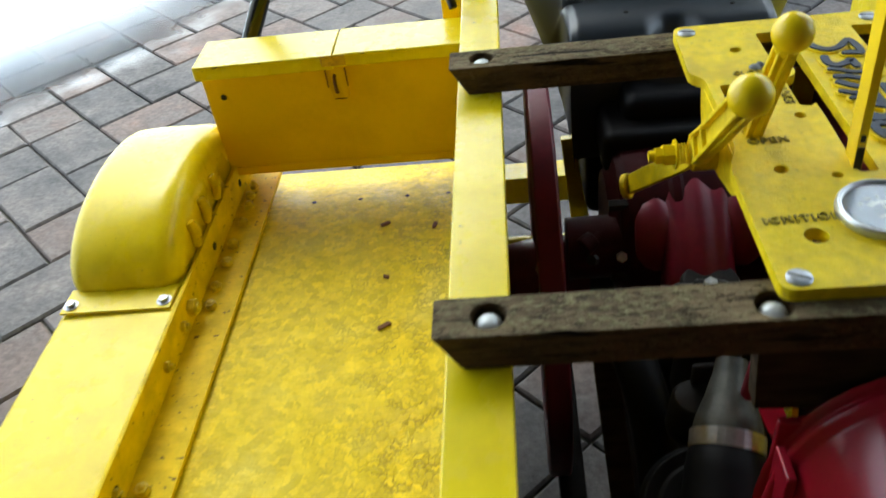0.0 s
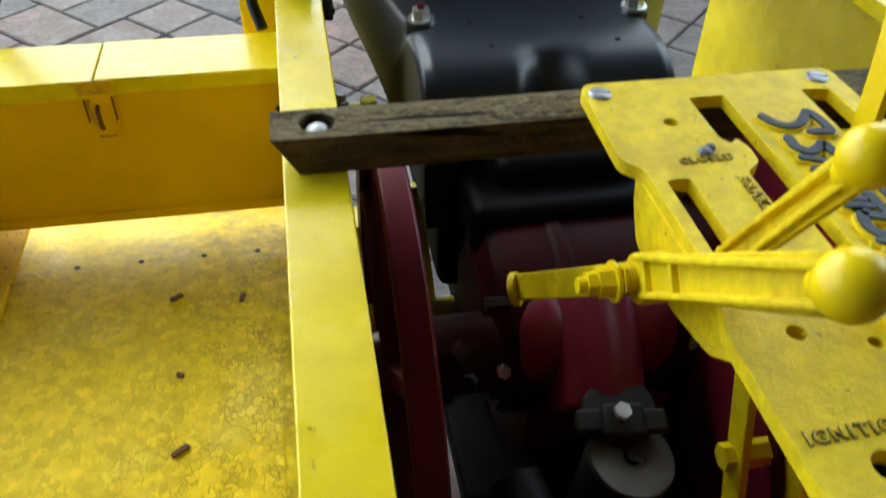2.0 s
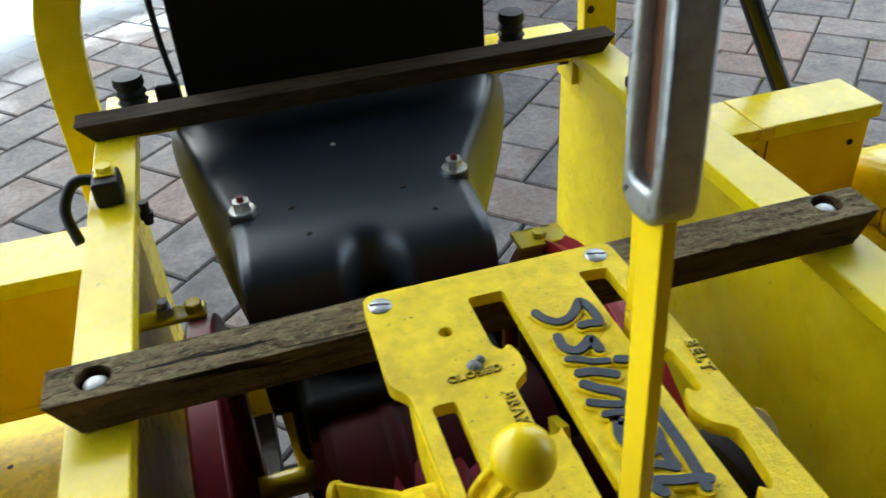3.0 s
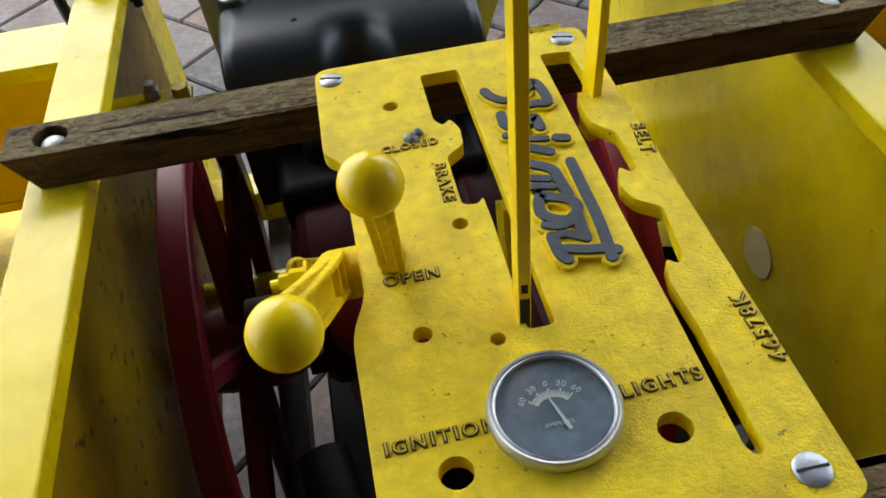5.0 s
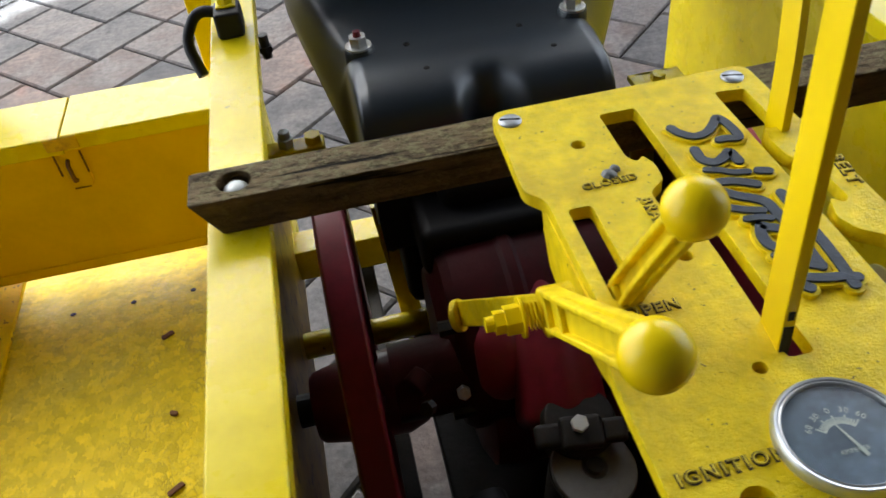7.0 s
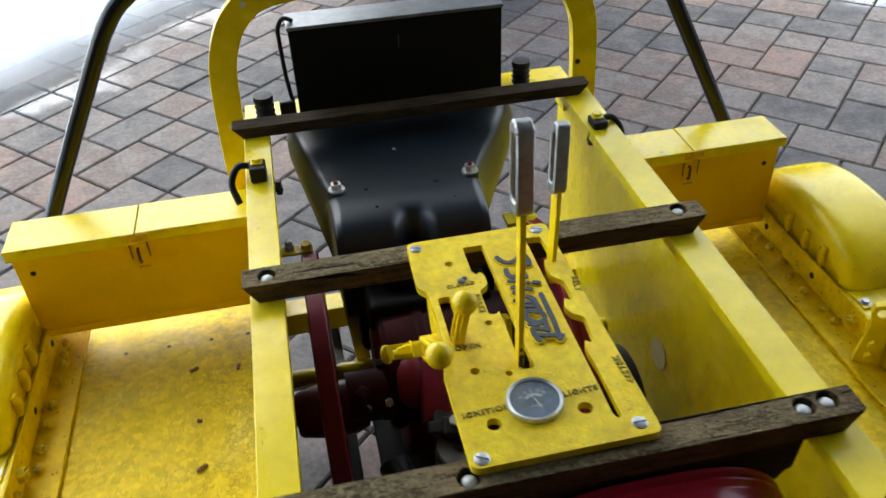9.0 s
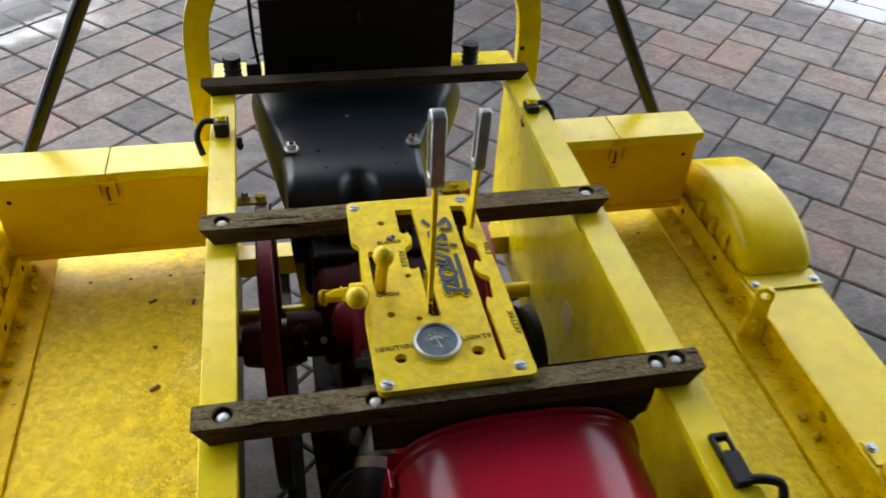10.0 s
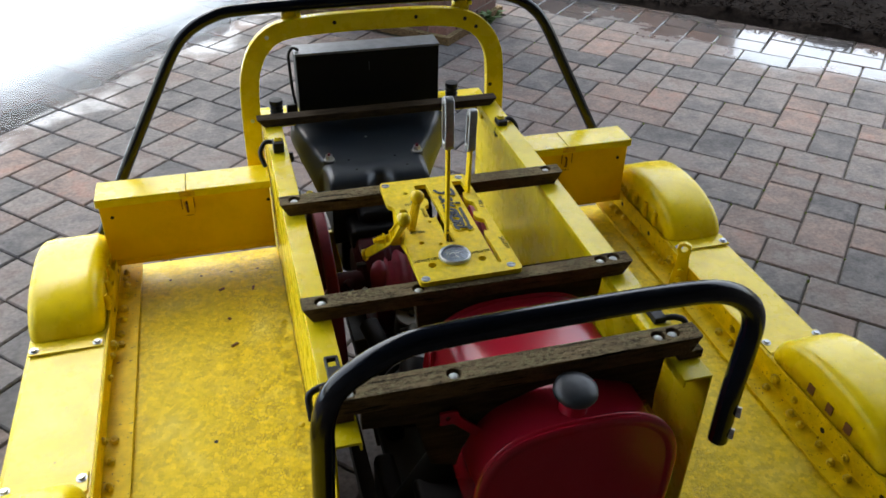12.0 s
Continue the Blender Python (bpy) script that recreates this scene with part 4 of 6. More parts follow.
# plate and bolt where the right panel meets the arch
tb = part("tab", boxes((0.2800, 0.2880, 1.645, 1.695, 0.600, 0.653)), "yellow", car, bevel=0.002)
part("bolt", hexnut(bmesh.new(), (0.2800, 1.665, 0.630), (-1, 0, 0), 0.008, 0.012), "iron", tb)


def hook_latch(x, y, s):
    """A rubber strap latch: a slotted plate, a web and a hooked tail."""
    bm = boxes((x - 0.011, x - 0.007, y, y + 0.040, 0.6845, 0.694), (x + 0.007, x + 0.011, y, y + 0.040, 0.6845, 0.694), (x - 0.011, x + 0.011, y + 0.033, y + 0.040, 0.6845, 0.694),
               (x - 0.011, x + 0.011, y - 0.028, y + 0.012, 0.6845, 0.697))
    c = part("strap_latch", bm, "rubber", car, "black rubber strap latch with a hooked tail", bevel=0.002)
    part("pin", boxes((x - 0.006, x + 0.006, y + 0.015, y + 0.028, 0.685, 0.692)), "yellow", c, bevel=0.002)
    pts = rounded([(x - 0.004 * s, y - 0.022, 0.692), (x - 0.026 * s, y - 0.026, 0.694), (x - 0.045 * s, y - 0.030, 0.687), (x - 0.043 * s, y - 0.052, 0.655)], 0.016)
    part("tail", sweep(bmesh.new(), pts, 0.0055, n=10), "rubber", c, smooth=True)


hook_latch(-0.270, 0.651, 1)
hook_latch(0.272, 0.672, -1)

# ---- engine, tank, cowl, battery ----
engine = thing("engine", "dark red single-cylinder engine with a spoked flywheel, grimy and oily", "engine", (0, 1.15, 0.2))
FLY = Vector((-0.2185, 1.203, 0.398))
bm = ring(bmesh.new(), FLY, (1, 0, 0), [(0.239, -0.0105), (0.239, 0.0105), (0.235, 0.0125), (0.217, 0.0105), (0.217, -0.0105), (0.235, -0.0125)], n=72)
fly = part("flywheel", bm, "wheel_red", engine, "dark red spoked flywheel", smooth=False, bevel=0.0015)
for i in range(6):
    w = math.radians(15 + 60 * i)
    d = Vector((0, math.cos(w), math.sin(w)))
    bm = cyl(bmesh.new(), FLY + d * 0.03, FLY + d * 0.224, 0.013, 0.010, n=8)
    part("spoke", bm, "wheel_red", fly)
bm = ring(bmesh.new(), FLY, (1, 0, 0), [(0.0001, -0.055), (0.030, -0.055), (0.034, -0.050), (0.040, -0.02), (0.042, 0.03), (0.034, 0.05), (0.0001, 0.05)], n=24, closed=False)
part("hub", bm, "wheel_red", fly, smooth=True)
bm = cyl(bmesh.new(), FLY - Vector((0.07, 0, 0)), FLY + Vector((0.35, 0, 0)), 0.016, n=16)
part("crankshaft", bm, "iron", engine)
# belt wheels on the other side
for x, y, z, r, w, mat, lab in ((0.117, 1.222, 0.405, 0.225, 0.022, "bright_red", "red belt wheel"), (0.190, 1.100, 0.415, 0.085, 0.026, "rubber", "black rubber-faced belt wheel"), (0.030, 1.06, 0.45, 0.10, 0.016, "dark_red", "dark red belt pulley")):
    bm = ring(bmesh.new(), (x, y, z), (1, 0, 0), [(r - 0.012, -w / 2), (r, -w / 2), (r - 0.006, 0), (r, w / 2), (r - 0.012, w / 2)], n=56)
    bw = part("belt_wheel", bm, mat, engine, lab, bevel=0.001)
    bm = ring(bmesh.new(), (x, y, z), (1, 0, 0), [(0.0001, -0.004), (r - 0.010, -0.004), (r - 0.010, 0.004), (0.0001, 0.004)], n=48, closed=False)
    part("web", bm, "iron" if mat == "rubber" else "wheel_red", bw)
# crankcase with its shaft arms, the neck towards the timer, and the barrel
bm = bmesh.new()
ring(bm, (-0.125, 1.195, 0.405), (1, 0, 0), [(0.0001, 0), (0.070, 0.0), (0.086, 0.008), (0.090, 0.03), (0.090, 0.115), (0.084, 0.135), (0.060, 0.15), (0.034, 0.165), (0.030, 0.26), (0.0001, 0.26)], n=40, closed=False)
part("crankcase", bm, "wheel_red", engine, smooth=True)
part("shaft_arm", cyl(bmesh.new(), (-0.205, 1.195, 0.400), (-0.10, 1.195, 0.405), 0.022, 0.030, n=24), "iron", engine, smooth=True)


def housing():
    """The smooth red trunk that runs down to the timer, with two low horns near its top."""
    bm = bmesh.new()
    p0, p1 = Vector((-0.062, 1.206, 0.553)), Vector((-0.066, 1.066, 0.480))
    up = Vector((0, -0.564, 0.826))
    cols = ((-1.0, -0.055), (-1.0, -0.024), (-0.94, -0.010), (-0.80, -0.003), (-0.60, 0.001), (-0.40, 0.000), (-0.20, 0.003), (0.0, 0.005))
    cols = cols + tuple((-u, h) for u, h in cols[-2::-1])
    rows = []
    for s, half, horn in ((0.0, 0.062, 0.000), (0.12, 0.055, 0.003), (0.26, 0.047, 0.003), (0.40, 0.041, 0.0), (0.58, 0.038, 0.0), (0.74, 0.035, 0.0), (0.90, 0.035, 0.0), (1.0, 0.037, 0.0)):
        c = p0.lerp(p1, s) + up * (0.003 + 0.016 * math.sin(s * 3.1))
        rows.append([bm.verts.new(c + Vector((half * u, 0, 0)) + up * (h + (horn if 0.5 < abs(u) < 0.9 else 0.0))) for u, h in cols])
    for A, B in zip(rows, rows[1:]):
        for j in range(len(cols) - 1):
            bm.faces.new((A[j], A[j + 1], B[j + 1], B[j]))
    bm.faces.new(rows[0]), bm.faces.new(rows[-1][::-1])
    return bm


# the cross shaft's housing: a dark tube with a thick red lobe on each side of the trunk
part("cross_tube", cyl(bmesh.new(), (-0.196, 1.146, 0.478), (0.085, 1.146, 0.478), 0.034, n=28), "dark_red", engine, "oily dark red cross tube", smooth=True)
for x0, x1 in ((-0.131, -0.080), (-0.048, 0.008)):
    bm = ring(bmesh.new(), (x0, 1.152, 0.492), (1, 0, 0), [(0.0001, 0.0), (0.028, 0.0), (0.039, 0.004), (0.045, 0.013), (0.048, 0.024), (0.048, x1 - x0 - 0.022), (0.045, x1 - x0 - 0.013), (0.039, x1 - x0 - 0.004), (0.028, x1 - x0), (0.0001, x1 - x0)], n=36, closed=False)
    part("lobe", bm, "red", engine, "crimson rounded casting lobe", smooth=True, crease=35)
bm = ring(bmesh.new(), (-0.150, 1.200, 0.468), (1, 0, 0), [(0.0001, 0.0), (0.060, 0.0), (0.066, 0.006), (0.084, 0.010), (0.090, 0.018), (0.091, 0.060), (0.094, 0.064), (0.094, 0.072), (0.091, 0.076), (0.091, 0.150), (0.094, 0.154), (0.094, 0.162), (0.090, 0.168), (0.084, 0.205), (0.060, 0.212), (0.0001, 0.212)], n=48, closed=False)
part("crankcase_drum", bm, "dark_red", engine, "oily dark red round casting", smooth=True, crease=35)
for x, w in ((-0.132, 40), (-0.132, 95), (0.040, 60)):
    c = Vector((x, 1.200 - 0.084 * math.sin(math.radians(w)), 0.468 + 0.084 * math.cos(math.radians(w))))
    part("bolt", hexnut(bmesh.new(), c, (-1 if x < 0 else 1, 0, 0), 0.0065, 0.02), "iron", engine)
th = part("timer_housing", housing(), "red", engine, "crimson smooth casting", smooth=True, crease=0)
md = th.modifiers.new("smooth", "SUBSURF")
md.levels = md.render_levels = 2
for x, y, z in ((-0.142, 1.112, 0.490), (0.018, 1.117, 0.492)):
    part("bolt", hexnut(bmesh.new(), (x, y + 0.004, z - 0.002), (0, -0.8, 0.5), 0.0058, 0.010), "screw", engine, "dull steel bolt")
part("control_rod", cyl(bmesh.new(), (-0.172, 1.128, 0.500), (-0.118, 1.165, 0.505), 0.008, 0.012, n=16), "dark_red", engine, smooth=True)
part("rod_collar", cyl(bmesh.new(), (-0.182, 1.120, 0.498), (-0.170, 1.130, 0.501), 0.011, n=18), "dark_red", engine, bevel=0.002)
part("bolt", hexnut(bmesh.new(), (-0.171, 1.098, 0.500), (-0.5, -0.6, 0.5), 0.006, 0.008), "iron", engine)
bm = ring(bmesh.new(), (-0.055, 1.235, 0.44), (0.0, 0.25, 0.32), [(0.076, -0.02), (0.078, 0.02), (0.066, 0.045), (0.064, 0.11), (0.072, 0.12), (0.072, 0.17), (0.0001, 0.175)], n=32, closed=False)
part("barrel", bm, "iron", engine, smooth=True)
bm = boxes((-0.125, 0.01, 1.24, 1.36, 0.46, 0.60))
part("cylinder_head", bm, "box_black", engine, bevel=0.015)
bm = boxes((-0.150, 0.03, 1.21, 1.30, 0.52, 0.575))
part("head_shroud", bm, "box_black", engine, "black engine top under the cowl", bevel=0.012)
for i in range(6):
    part("fin", boxes((-0.14, 0.02, 1.25, 1.38, 0.465 + i * 0.018, 0.470 + i * 0.018)), "iron", engine)
# timer cover: a round grey plate on a dark body, under a clamp with a nut
tp, ta = Vector((-0.060, 1.030, 0.470)), Vector((0.10, -0.16, 0.98)).normalized()
part("timer_body", ring(bmesh.new(), tp, ta, [(0.026, -0.11), (0.030, -0.06), (0.034, -0.012), (0.034, -0.004), (0.0001, -0.004)], n=32, closed=False), "iron", engine, smooth=True)
bm = ring(bmesh.new(), tp, ta, [(0.032, -0.006), (0.0335, -0.001), (0.0325, 0.002), (0.010, 0.003), (0.008, 0.001), (0.0001, 0.001)], n=40, closed=False)
tc = part("timer_cover", bm, "timer", engine, "dull grey round timer cover", bevel=0.0006)
part("stud", cyl(bmesh.new(), tp + ta * 0.001, tp + ta * 0.007, 0.0065, n=14), "iron", tc)
part("cap_rim", ring(bmesh.new(), (-0.062, 1.066, 0.478), (0.05, -0.30, 0.95), [(0.028, -0.02), (0.030, 0.010), (0.027, 0.014), (0.0001, 0.015)], n=32, closed=False), "iron", engine, "grimy dark cap", bevel=0.001)
bm = boxes((-0.036, 0.036, -0.010, 0.010, 0, 0.009), (-0.017, 0.017, -0.014, 0.013, 0.004, 0.013))
bmesh.ops.transform(bm, matrix=pose(-0.064, 1.052, 0.484, 18, 3, -6), verts=bm.verts)
part("clamp", bm, "iron", engine, "black clamp bar", bevel=0.006, segs=3)
part("nut", hexnut(bmesh.new(), (-0.065, 1.053, 0.495), (0, -0.3, 1), 0.0068, 0.008), "bolt", engine, "bright steel nut")
part("strut", sweep(bmesh.new(), [(-0.165, 1.06, 0.40), (-0.150, 0.92, 0.22)], 0, flat=(0.026, 0.012, (0, 0.8, -0.6))), "wood_dark", engine, "dark brown strut", bevel=0.002)
for p, q, r in (((-0.015, 1.03, 0.40), (-0.005, 0.98, 0.22), 0.010), ((0.03, 1.02, 0.40), (0.03, 0.92, 0.22), 0.013)):
    part("pipe", cyl(bmesh.new(), p, q, r, n=14), "iron", engine, smooth=True)
part("intake_pipe", sweep(bmesh.new(), glide([(-0.150, 1.03, 0.46), (-0.140, 0.975, 0.45), (-0.132, 0.935, 0.41), (-0.128, 0.905, 0.34), (-0.128, 0.89, 0.25)]), 0.021, n=14), "box_black", engine, "black curved rubber pipe", smooth=True)
# linkage arms, yellow, under the panel
for a, c in (((0.006, 1.06, 0.66), (-0.006, 0.95, 0.40)), ((0.034, 1.03, 0.60), (0.030, 0.91, 0.40))):
    part("link_arm", sweep(bmesh.new(), [a, c], 0, flat=(0.007, 0.020, (0, 1, 0.5))), "yellow", engine, "yellow painted flat link", bevel=0.001)
part("pivot_bolt", cyl(bmesh.new(), (-0.012, 0.998, 0.505), (0.03, 0.998, 0.505), 0.010, n=6), "yellow", engine)
# carburettor with its clamp and the round air cleaner
cp = Vector((-0.079, 0.918, 0.520))
ax = Vector((-0.012, -0.050, -0.026)).normalized()
carb = part("carburettor", ring(bmesh.new(), cp, ax, [(0.0001, -0.014), (0.013, -0.012), (0.015, 0.002), (0.017, 0.008), (0.020, 0.020), (0.026, 0.038), (0.0275, 0.044), (0.0275, 0.064), (0.0001, 0.064)], n=28, closed=False), "carb", engine, "dull grey cast carburettor", smooth=True)
part("float_bowl", ring(bmesh.new(), (-0.108, 0.918, 0.482), (0.05, -0.15, 1), [(0.0001, -0.04), (0.016, -0.04), (0.019, -0.03), (0.019, 0.010), (0.016, 0.016), (0.0001, 0.018)], n=24, closed=False), "iron", carb, smooth=True)
part("flange", boxes((cp.x - 0.030, cp.x + 0.030, cp.y + 0.006, cp.y + 0.012, cp.z - 0.020, cp.z + 0.004)), "iron", carb, bevel=0.003)
part("hose_clamp", ring(bmesh.new(), cp + ax * 0.050, ax, [(0.0277, 0), (0.0300, 0), (0.0300, 0.014), (0.0277, 0.014)], n=28), "steel", carb, "bright hose clamp")
part("hose", ring(bmesh.new(), cp + ax * 0.063, ax, [(0.0280, 0), (0.0300, 0.003), (0.0320, 0.02), (0.035, 0.05), (0.0001, 0.055)], n=24, closed=False), "box_black", carb, "black rubber intake hose", smooth=True)
acp, aca = Vector((-0.112, 0.822, 0.470)), Vector((-0.05, -0.30, 0.95)).normalized()
part("air_cleaner", ring(bmesh.new(), acp, aca, [(0.050, -0.07), (0.055, -0.06), (0.055, 0.0), (0.050, 0.006), (0.040, 0.004), (0.037, 0.007), (0.022, 0.007), (0.019, 0.003), (0.012, 0.003), (0.009, 0.010), (0.0001, 0.010)], n=40, closed=False), "box_black", engine, "round black air cleaner", smooth=False, bevel=0.001)
bm = bmesh.new()
cyl(bm, (-0.071, 0.886, 0.585), (-0.074, 0.892, 0.520), 0.005, n=12)
part("choke_rod", bm, "red", engine)
bm = boxes((-0.155, -0.02, 0.55, 0.64, 0.33, 0.44), (-0.20, -0.16, 0.56, 0.76, 0.28, 0.38))
part("magneto", bm, "box_black", engine, bevel=0.012)
part("muffler", cyl(bmesh.new(), (-0.19, 0.62, 0.34), (-0.07, 0.66, 0.47), 0.035, n=20), "box_black", engine, smooth=True)
part("base", boxes((-0.16, 0.20, 0.62, 1.40, 0.245, 0.275)), "iron", engine, bevel=0.004)
part("mount", boxes((-0.10, 0.16, 1.00, 1.30, 0.215, 0.26)), "iron", engine)

# the fuel tank: an oval drum lying along the car
tank = thing("fuel_tank", "glossy dark red oval fuel tank with a black cap", "fuel tank", (0.062, 0.68, 0.4))


def oval(cx, cz, a, b, n=56, k=2.5):
    pts = []
    for i in range(n):
        w = 2 * math.pi * i / n
        c, s = math.cos(w), math.sin(w)
        pts.append((cx + a * math.copysign(abs(c) ** (2 / k), c), cz + b * math.copysign(abs(s) ** (2 / k), s)))
    return pts


def loft_y(rows, close=True):
    bm = bmesh.new()
    vs = [[bm.verts.new((x, y, z)) for x, z in pts] for y, pts in rows]
    k = len(vs[0])
    for A, B in zip(vs, vs[1:]):
        for j in range(k):
            bm.faces.new((A[j], A[(j + 1) % k], B[(j + 1) % k], B[j]))
    if close:
        bm.faces.new(vs[0]), bm.faces.new(vs[-1])
    return bm


END = ((0.0030, -0.070), (0.0030, -0.014), (0.0022, -0.010), (0.0006, -0.007), (0.0, -0.002), (0.0006, 0.003), (0.003, 0.0055), (0.0055, 0.0045), (0.007, 0.001), (0.009, 0.0005), (0.011, 0.0035), (0.014, 0.0045), (0.017, 0.003), (0.019, -0.001), (0.022, -0.002))
rows = [(0.4750 + y, oval(CX, CZ, TA + d, TB + d, k=2.9)) for y, d in END] + [(0.7935 - y, oval(CX, CZ, TA + d, TB + d, k=2.9)) for y, d in END[::-1]]
part("drum", loft_y(rows), "tank", tank, smooth=True)
part("neck", cyl(bmesh.new(), (0.062, 0.514, 0.672), (0.062, 0.513, 0.703), 0.022, n=28), "tank", tank, smooth=True)
bm = ring(bmesh.new(), (0.062, 0.514, 0.696), (0, -0.10, 1), [(0.023, 0.0), (0.026, 0.003), (0.031, 0.005), (0.0335, 0.010), (0.0325, 0.016), (0.027, 0.0205), (0.014, 0.0235), (0.0001, 0.024)], n=40, closed=False)
part("cap", bm, "cap", tank, "worn black plastic filler cap", smooth=True)
bm = slab(smooth_loop([(-0.131, 0.643), (-0.110, 0.643), (-0.072, 0.604), (-0.060, 0.600), (-0.056, 0.610), (-0.098, 0.652), (-0.104, 0.667), (-0.131, 0.667)], 0.002, 2), [disc_loop(-0.118, 0.655, 0.0045, 14)], 0, 0.005)
bmesh.ops.transform(bm, matrix=Matrix(((1, 0, 0, 0), (0, 0, 1, 0.552), (0, 1, 0, 0), (0, 0, 0, 1))), verts=bm.verts)
part("tab", bm, "tank", tank, "red drilled tab", bevel=0.001)
part("bracket", boxes((-0.090, -0.040, 0.788, 0.7945, 0.560, 0.620), (-0.090, -0.083, 0.760, 0.788, 0.500, 0.600)), "tank", tank, "red end bracket", bevel=0.002)
part("strap", sweep(bmesh.new(), rounded([(-0.064, 0.880, 0.540), (-0.060, 0.862, 0.528), (-0.052, 0.846, 0.520), (-0.056, 0.840, 0.440)], 0.012), 0, flat=(0.004, 0.018, (1, 0, 0))), "tank", tank, bevel=0.001)
part("cradle", boxes((-0.05, 0.18, 0.56, 0.59, 0.245, 0.40), (-0.05, 0.18, 0.73, 0.76, 0.245, 0.40)), "iron", tank)

# the moulded cowl ahead of the crossbars
cowl = thing("engine_cowl", "black moulded plastic cowl held by two capped nuts", "cowl", (-0.05, 1.45, 0.5))


def cowl_mesh():
    """Flat top with crisp ridges that run out from the nuts, sloping flanks that flare forward, and a twin-lobed nose."""
    bm = bmesh.new()
    # y, left edge, left ridge, right ridge, right edge, top, fall of the flank, depth below the edge
    st = [(1.2880, -0.175, -0.171, 0.042, 0.046, 0.500, 0.000, 0.02), (1.2880, -0.177, -0.173, 0.044, 0.048, 0.560, 0.002, 0.04), (1.2885, -0.178, -0.173, 0.044, 0.049, 0.610, 0.004, 0.07), (1.2920, -0.178, -0.172, 0.043, 0.049, 0.632, 0.006, 0.09),
          (1.301, -0.179, -0.172, 0.043, 0.050, 0.647, 0.007, 0.12), (1.316, -0.179, -0.172, 0.043, 0.050, 0.6555, 0.007, 0.13), (1.340, -0.179, -0.172, 0.044, 0.051, 0.6580, 0.007, 0.13), (1.370, -0.180, -0.172, 0.047, 0.055, 0.6555, 0.008, 0.13),
          (1.392, -0.181, -0.173, 0.050, 0.058, 0.6525, 0.012, 0.12), (1.408, -0.190, -0.178, 0.056, 0.070, 0.6500, 0.048, 0.05), (1.44, -0.198, -0.184, 0.070, 0.088, 0.6470, 0.048, 0.03), (1.48, -0.206, -0.192, 0.090, 0.111, 0.6460, 0.046, 0.02),
          (1.52, -0.213, -0.201, 0.113, 0.132, 0.6490, 0.044, 0.02), (1.56, -0.221, -0.211, 0.137, 0.153, 0.6545, 0.040, 0.02), (1.61, -0.229, -0.221, 0.160, 0.173, 0.6600, 0.034, 0.02), (1.66, -0.236, -0.230, 0.176, 0.188, 0.6640, 0.034, 0.02)]
    grid = []
    for y, l, rl, rr, r, top, fall, deep in st:
        row = [(l, top - fall - deep), (l, top - fall - 0.012), (l, top - fall)]
        row += [(l + (rl - l) * 0.55, top - fall * 0.42), (rl, top - 0.0025)]
        k = 44
        row += [(rl + (rr - rl) * i / k, top) for i in range(1, k)]
        row += [(rr, top - 0.0025), (r + (rr - r) * 0.55, top - fall * 0.42), (r, top - fall), (r, top - fall - 0.012), (r, top - fall - deep)]
        near = max(0.0, min(1.0, (1.334 - y) / 0.034))
        vs = []
        for x, z in row:
            a = abs(x + 0.062)
            dip = max(0.0, min(1.0, (0.036 - a) / 0.032))
            dip = dip * dip * (3 - 2 * dip)
            vs.append(bm.verts.new((x, y + 0.022 * dip * near, z - 0.007 * dip * near)))
        grid.append(vs)
    n = len(grid[0])
    for A, B in zip(grid, grid[1:]):
        for j in range(n - 1):
            bm.faces.new((A[j], A[j + 1], B[j + 1], B[j]))
    bm.faces.new(grid[-1][::-1])
    return bm


shell = part("shell", cowl_mesh(), "cowl", cowl, smooth=True, crease=0)
md = shell.modifiers.new("smooth", "SUBSURF")
md.levels = md.render_levels = 2
part("skirt", boxes((-0.160, 0.06, 1.305, 1.64, 0.40, 0.56)), "box_black", cowl, bevel=0.012)
part("skirt", boxes((-0.125, 0.06, 1.320, 1.62, 0.28, 0.40)), "box_black", cowl, bevel=0.012)
for x in (-0.164, 0.043):
    bm = ring(bmesh.new(), (x, 1.400, 0.642), (0, 0, 1), [(0.0145, -0.01), (0.0145, 0.012), (0.013, 0.015), (0.0001, 0.015)], n=24, closed=False)
    part("boss", bm, "cowl", shell, smooth=True)
    bm = cyl(bmesh.new(), (x, 1.4, 0.657), (x, 1.4, 0.659), 0.0125, n=20)
    hexnut(bm, (x, 1.4, 0.659), (0, 0, 1), 0.0085, 0.009)
    part("nut", bm, "steel", shell, "zinc nut and washer")
    bm = cyl(bmesh.new(), (x, 1.4, 0.667), (x, 1.4, 0.673), 0.0040, 0.0032, n=10)
    part("stud_cap", bm, "lamp_red", shell, "small dark red stud end")
for x, y in ((-0.120, 1.395), (-0.012, 1.392), (-0.111, 1.339), (0.005, 1.337), (-0.06, 1.50)):
    bm = dome(bmesh.new(), (x, y, 0.6565 if y < 1.35 else 0.6530 if y < 1.45 else 0.655), (0, 0, 1), 0.0032, 0.0022, n=8)
    part("rivet", bm, "hole" if y < 1.45 else "steel", shell)

